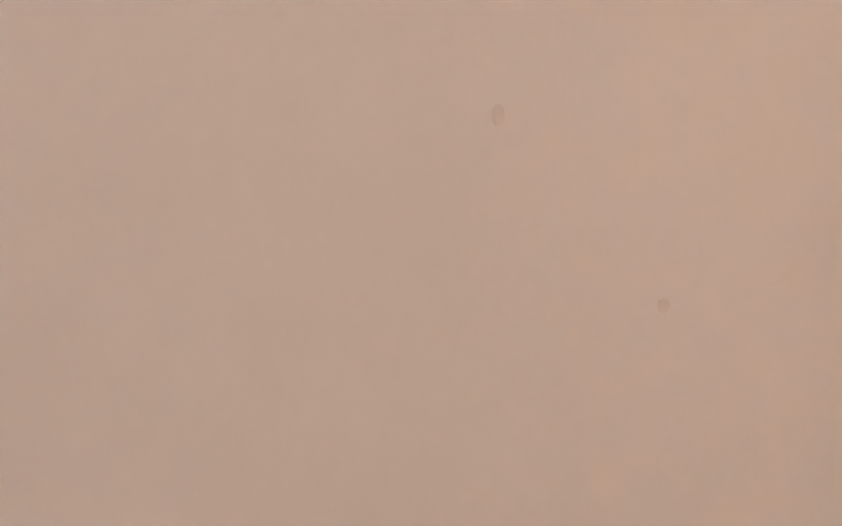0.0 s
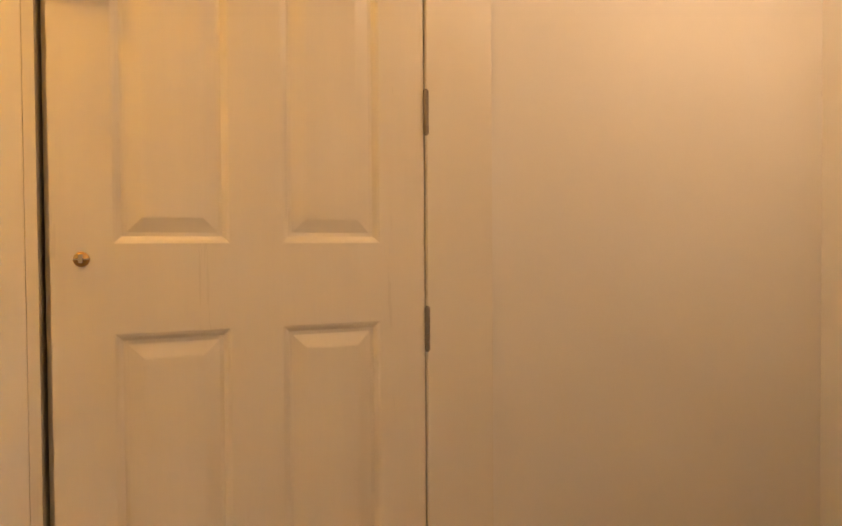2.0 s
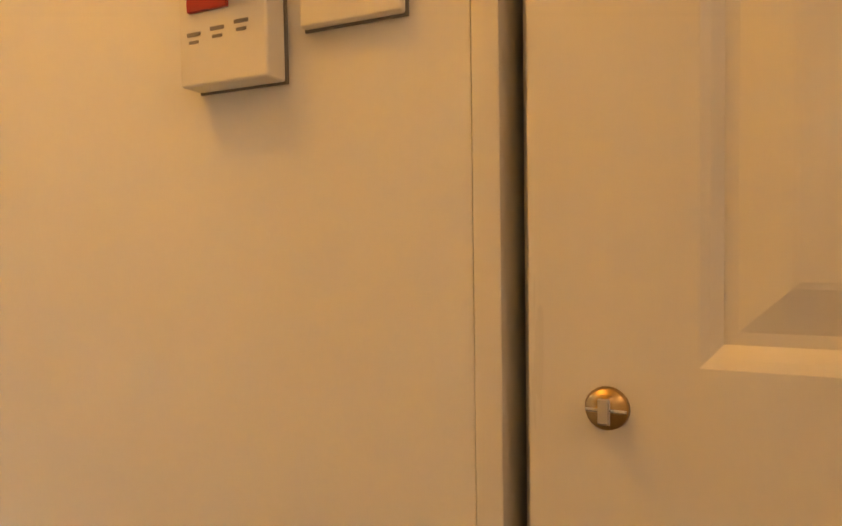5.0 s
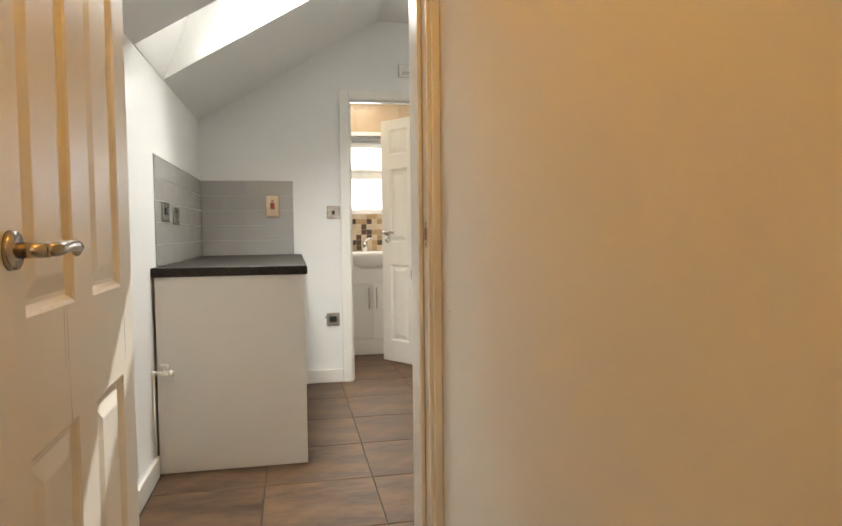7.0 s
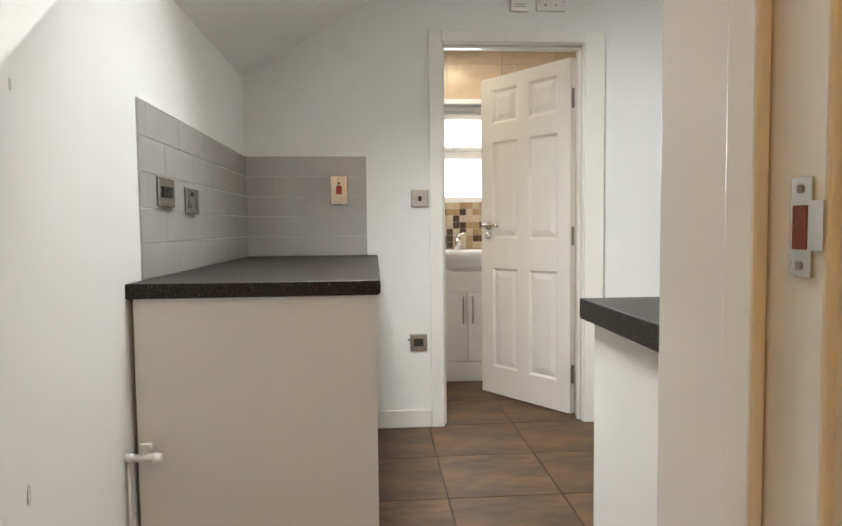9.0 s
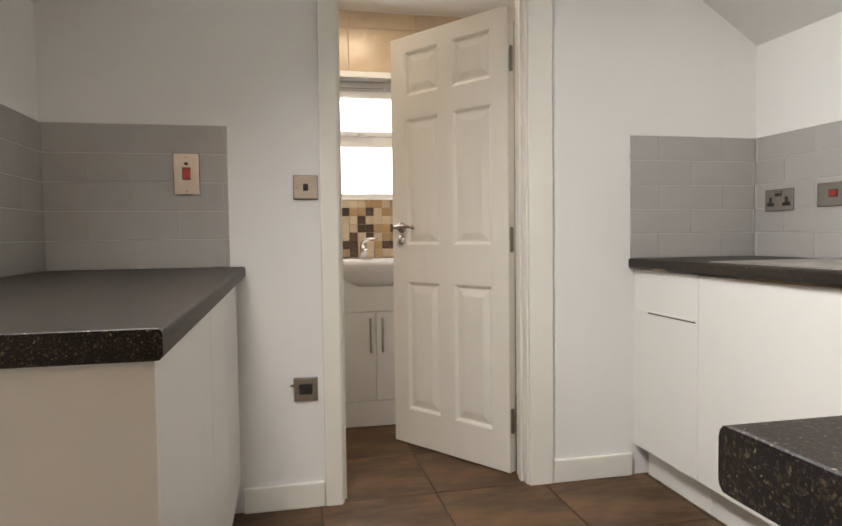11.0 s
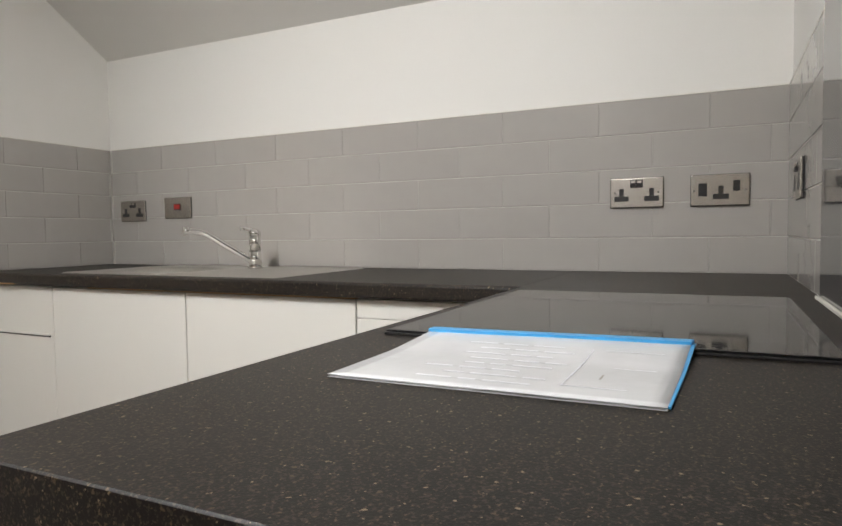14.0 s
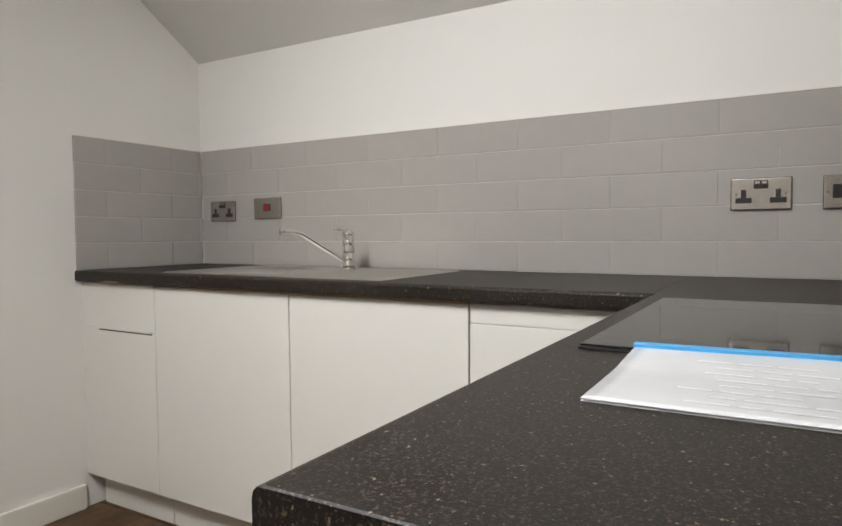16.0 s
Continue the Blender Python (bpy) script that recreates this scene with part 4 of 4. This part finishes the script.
part("plinth", box_bm((VX0, VY + .002, 0.003), (VX1, VY + .018, .137), 0.002), CABWHITE, van)
basin = thing("wash_basin", "white ceramic basin with a bowed front", "basin")


def basin_mesh():
    bm = bmesh.new()
    n = 40
    cx, wy = .256, .44
    prof = ((0.0, .885, 1.0), (0.0, .862, 1.0), (0, .83, .95), (0, .785, .88), (0, .75, .79), (0, .735, .35))
    rings = []
    for inset, z, s in prof:
        ring = [bm.verts.new((cx + s * .29 * math.cos(math.pi * k / n), BY - .003 - (wy * .5 + wy * s * .62 * math.sin(math.pi * k / n) ** .7) if 0 < k < n else BY - .003, z)) for k in range(n + 1)]
        rings.append(ring)
    for a, b in zip(rings, rings[1:]):
        for k in range(n):
            bm.faces.new((a[k], a[k + 1], b[k + 1], b[k]))
    bm.faces.new(rings[-1])
    rim = [bm.verts.new((cx + .86 * (v.co.x - cx), BY - .07 if v.co.y > BY - .08 else BY - .07 + (v.co.y - BY + .07) * .86, .883)) for v in rings[0]]
    low = [bm.verts.new((cx + .6 * (v.co.x - cx), BY - .10 + (v.co.y - BY + .10) * .6, .80)) for v in rim]
    for a, b in ((rings[0], rim), (rim, low)):
        for k in range(n):
            bm.faces.new((a[k], a[k + 1], b[k + 1], b[k]))
        bm.faces.new((a[0], b[0], b[-1], a[-1]))
    bm.faces.new(low)
    return bm


part("bowl", basin_mesh(), CERAMIC, basin, smooth=True)
bt = thing("basin_tap", "small chrome basin mixer tap", "tap")
bm = bmesh.new()
add_cyl(bm, (.245, BY - .045, .884), (.245, BY - .045, .965), .022, .02, 22)
add_tube(bm, [(.245, BY - .05, .925), (.245, BY - .10, .935), (.245, BY - .15, .925)], [.014, .012, .012])
part("body", bm, CHROME, bt, smooth=True)
bm = bmesh.new()
add_tube(bm, [(.245, BY - .045, .965), (.25, BY - .05, .99), (.285, BY - .06, 1.0), (.325, BY - .065, .998)], [.02, .016, .008, .006])
part("lever", bm, CHROME, bt, smooth=True)
for x, y in ((.05, .55), (.45, .55)):
    sp = thing("ceiling_spotlight", "small recessed bathroom spotlight", "ceiling light", pose(x, y, 2.32))
    part("bezel", add_cyl(bmesh.new(), (0, 0, -.006), (0, 0, 0), .04, .042, 24), CHROME, sp)
    part("lamp_face", add_cyl(bmesh.new(), (0, 0, -.008), (0, 0, -.0062), .028, n=20), SPOTGLOW, sp)
# unseen ceiling lights over the hall lamp and the two added fill lamps
for nm, x, y in (("unseen_ceiling_light", -.52, -3.95), ("unseen_ceiling_light", -2.0, -6.6), ("unseen_ceiling_light", -.80, -6.0)):
    cl = thing(nm, "unseen round ceiling light placed over a lamp", "ceiling light", pose(x, y, 2.35))
    part("rose", add_cyl(bmesh.new(), (0, 0, -.02), (0, 0, 0), .05, .055, 24), WHITEPL, cl)
    part("lampholder", add_cyl(bmesh.new(), (0, 0, -.08), (0, 0, -.02), .014, .016, 16), WHITEPL, cl)

# ---- small marks ----
for nm, m_, sx, sz in (("scuff_mark", pose(XL + .001, -2.06, .56, rz=-90), .006, .02),
                       ("scuff_mark", pose(XL + .001, -2.06, 1.315, rz=-90), .004, .011),
                       ("stain", pose(-1.301, -4.4697, .913, rz=180), .0035, .0035),
                       ("stain", pose(-1.385, -4.4697, .995, rz=180), .003, .005),
                       ("scuff_mark", pose(XW - .001, -2.97, .86, rz=90), .0022, .002)):
    mk = thing(nm, "faint tan stain on the painted wall" if nm == "stain" else "small grey scuff on the painted wall", "mark", m_)
    mk["kind"] = "structure"
    bm = bmesh.new()
    add_cyl(bm, (0, -.0004, 0), (0, .0006, 0), 1, n=9)
    bmesh.ops.scale(bm, vec=(sx, 1, sz), verts=bm.verts[:])
    part("mark", bm, STAIN if nm == "stain" else SCUFF if sz > .0045 else GREYPL, mk)


# ---- tiles ----
def tile_me(name, w, d, h, material, bevel=0.0015):
    return mesh_of(box_bm((0, 0, 0), (w, d, h), bevel, 1), name, material)


TILES = {}


def wall_tiles(root_name, label, m, length, first, material=TILE, rows=5, w=.302, pitch=.1008, tname="tile", flip=0):
    """Brick-bonded tiles along local x, local y out of the wall, from z=TOP. first: where the first whole joint of the lowest row falls."""
    root = thing(root_name, label, "wall tiles", m)
    root["kind"] = "structure"
    part("grout", box_bm((0, 0.0004, 0), (length, .0062, rows * pitch), 0), GROUT, root)
    rnd = random.Random(len(TILES) + 3)
    for r in range(rows):
        x = (first + (w / 2 if (r + flip) % 2 else 0)) % w - w
        while x < length:
            a, b = max(0, x + .0004), min(length, x + w - .0004)
            if b - a > .012:
                k = (round(b - a, 3), material.name)
                if k not in TILES:
                    TILES[k] = tile_me(tname, b - a, .0075, pitch - .0026, material, 0.0014)
                part(tname, TILES[k], None, root, m=pose(a, .0003 + rnd.uniform(0, .0005), r * pitch + .0013, rnd.uniform(-.07, .07), 0, rnd.uniform(-.05, .05)))
            x += w
    # thin pale sealant over the top course
    part("top_trim", box_bm((0, .0005, rows * pitch), (length, .0082, rows * pitch + .003), 0.001), WHITEPL, root)
    return root


# local x runs against world y on the west wall and along it on the east wall
wall_tiles("wall_tiles_east", "glossy grey brick-bond tiles over the sink run", pose(XR, YN, TOP, rz=90), -YN - .009, (-2.134 - YN) % .302)
wall_tiles("wall_tiles_north_east", "glossy grey brick-bond tiles beside the sink", pose(XR - .009, YF, TOP, rz=180), XR - .009 - 1.194, .16)
wall_tiles("wall_tiles_north_west", "glossy grey brick-bond tiles behind the worktop", pose(-.398, YF, TOP, rz=180), -.398 - XL - .009, (-.398 + .714) % .302)
wall_tiles("wall_tiles_west", "glossy grey brick-bond tiles behind the worktop", pose(XL, YF - .0, TOP, rz=-90), 1.455, 1.096 % .302)
wall_tiles("wall_tiles_south", "glossy grey brick-bond tiles in the corner by the hob", pose(1.107, YN, TOP), XR - .009 - 1.107, .10)

# floor tiles
FT = tile_me("floor_tile", .445, .445, .008, FLOORTILE, 0.0018)
rnd = random.Random(5)
for i in range(-3, 5):
    for j in range(-4, 6):
        x0, y0 = -.09 + .45 * i, -.44 + .45 * j - .45
        x1, y1 = x0 + .45, y0 + .45
        cx0, cx1, cy0, cy1 = max(x0, XL), min(x1, XR), max(y0, YN), min(y1, BY)
        if cx1 - cx0 < .02 or cy1 - cy0 < .02 or (cy0 > .1 and cx0 > BX1):
            continue
        whole = cx1 - cx0 > .449 and cy1 - cy0 > .449
        me = FT if whole else tile_me("floor_tile", cx1 - cx0 - .005, cy1 - cy0 - .005, .008, FLOORTILE, 0.0018)
        part("floor_tile", me, None, floor_kitchen, m=pose(cx0 + .0025, cy0 + .0025, -.0085 + rnd.uniform(0, .0006)))

# bathroom wall tiles: mosaic under the window, large beige tiles above
ms = thing("mosaic_tiles", "cream, tan and dark brown mosaic splashback", "wall tiles")
ms["kind"] = "structure"
MOS = [tile_me("mosaic_tile", .0465, .006, .0465, q, 0.001) for q in (MOS_A, MOS_B, MOS_C)]
for i in range(20):
    for j in range(8):
        q = rnd.random()
        part("mosaic_tile", MOS[0 if q < .52 else 1 if q < .78 else 2], None, ms, m=pose(-.22 + .0485 * i, BY - .0062, .842 + .0485 * j))
bt_ = thing("wall_tiles_bathroom", "large beige marbled bathroom wall tiles", "wall tiles")
bt_["kind"] = "structure"
BT = tile_me("wall_tile", .397, .007, .247, BEIGETILE, 0.001)
for i in range(5):
    for j in range(2):
        if -.62 + .4 * i < BX1:
            part("wall_tile", BT, None, bt_, m=pose(-.62 + .4 * i, BY - .0075, WZ1 + .032 + .249 * j))
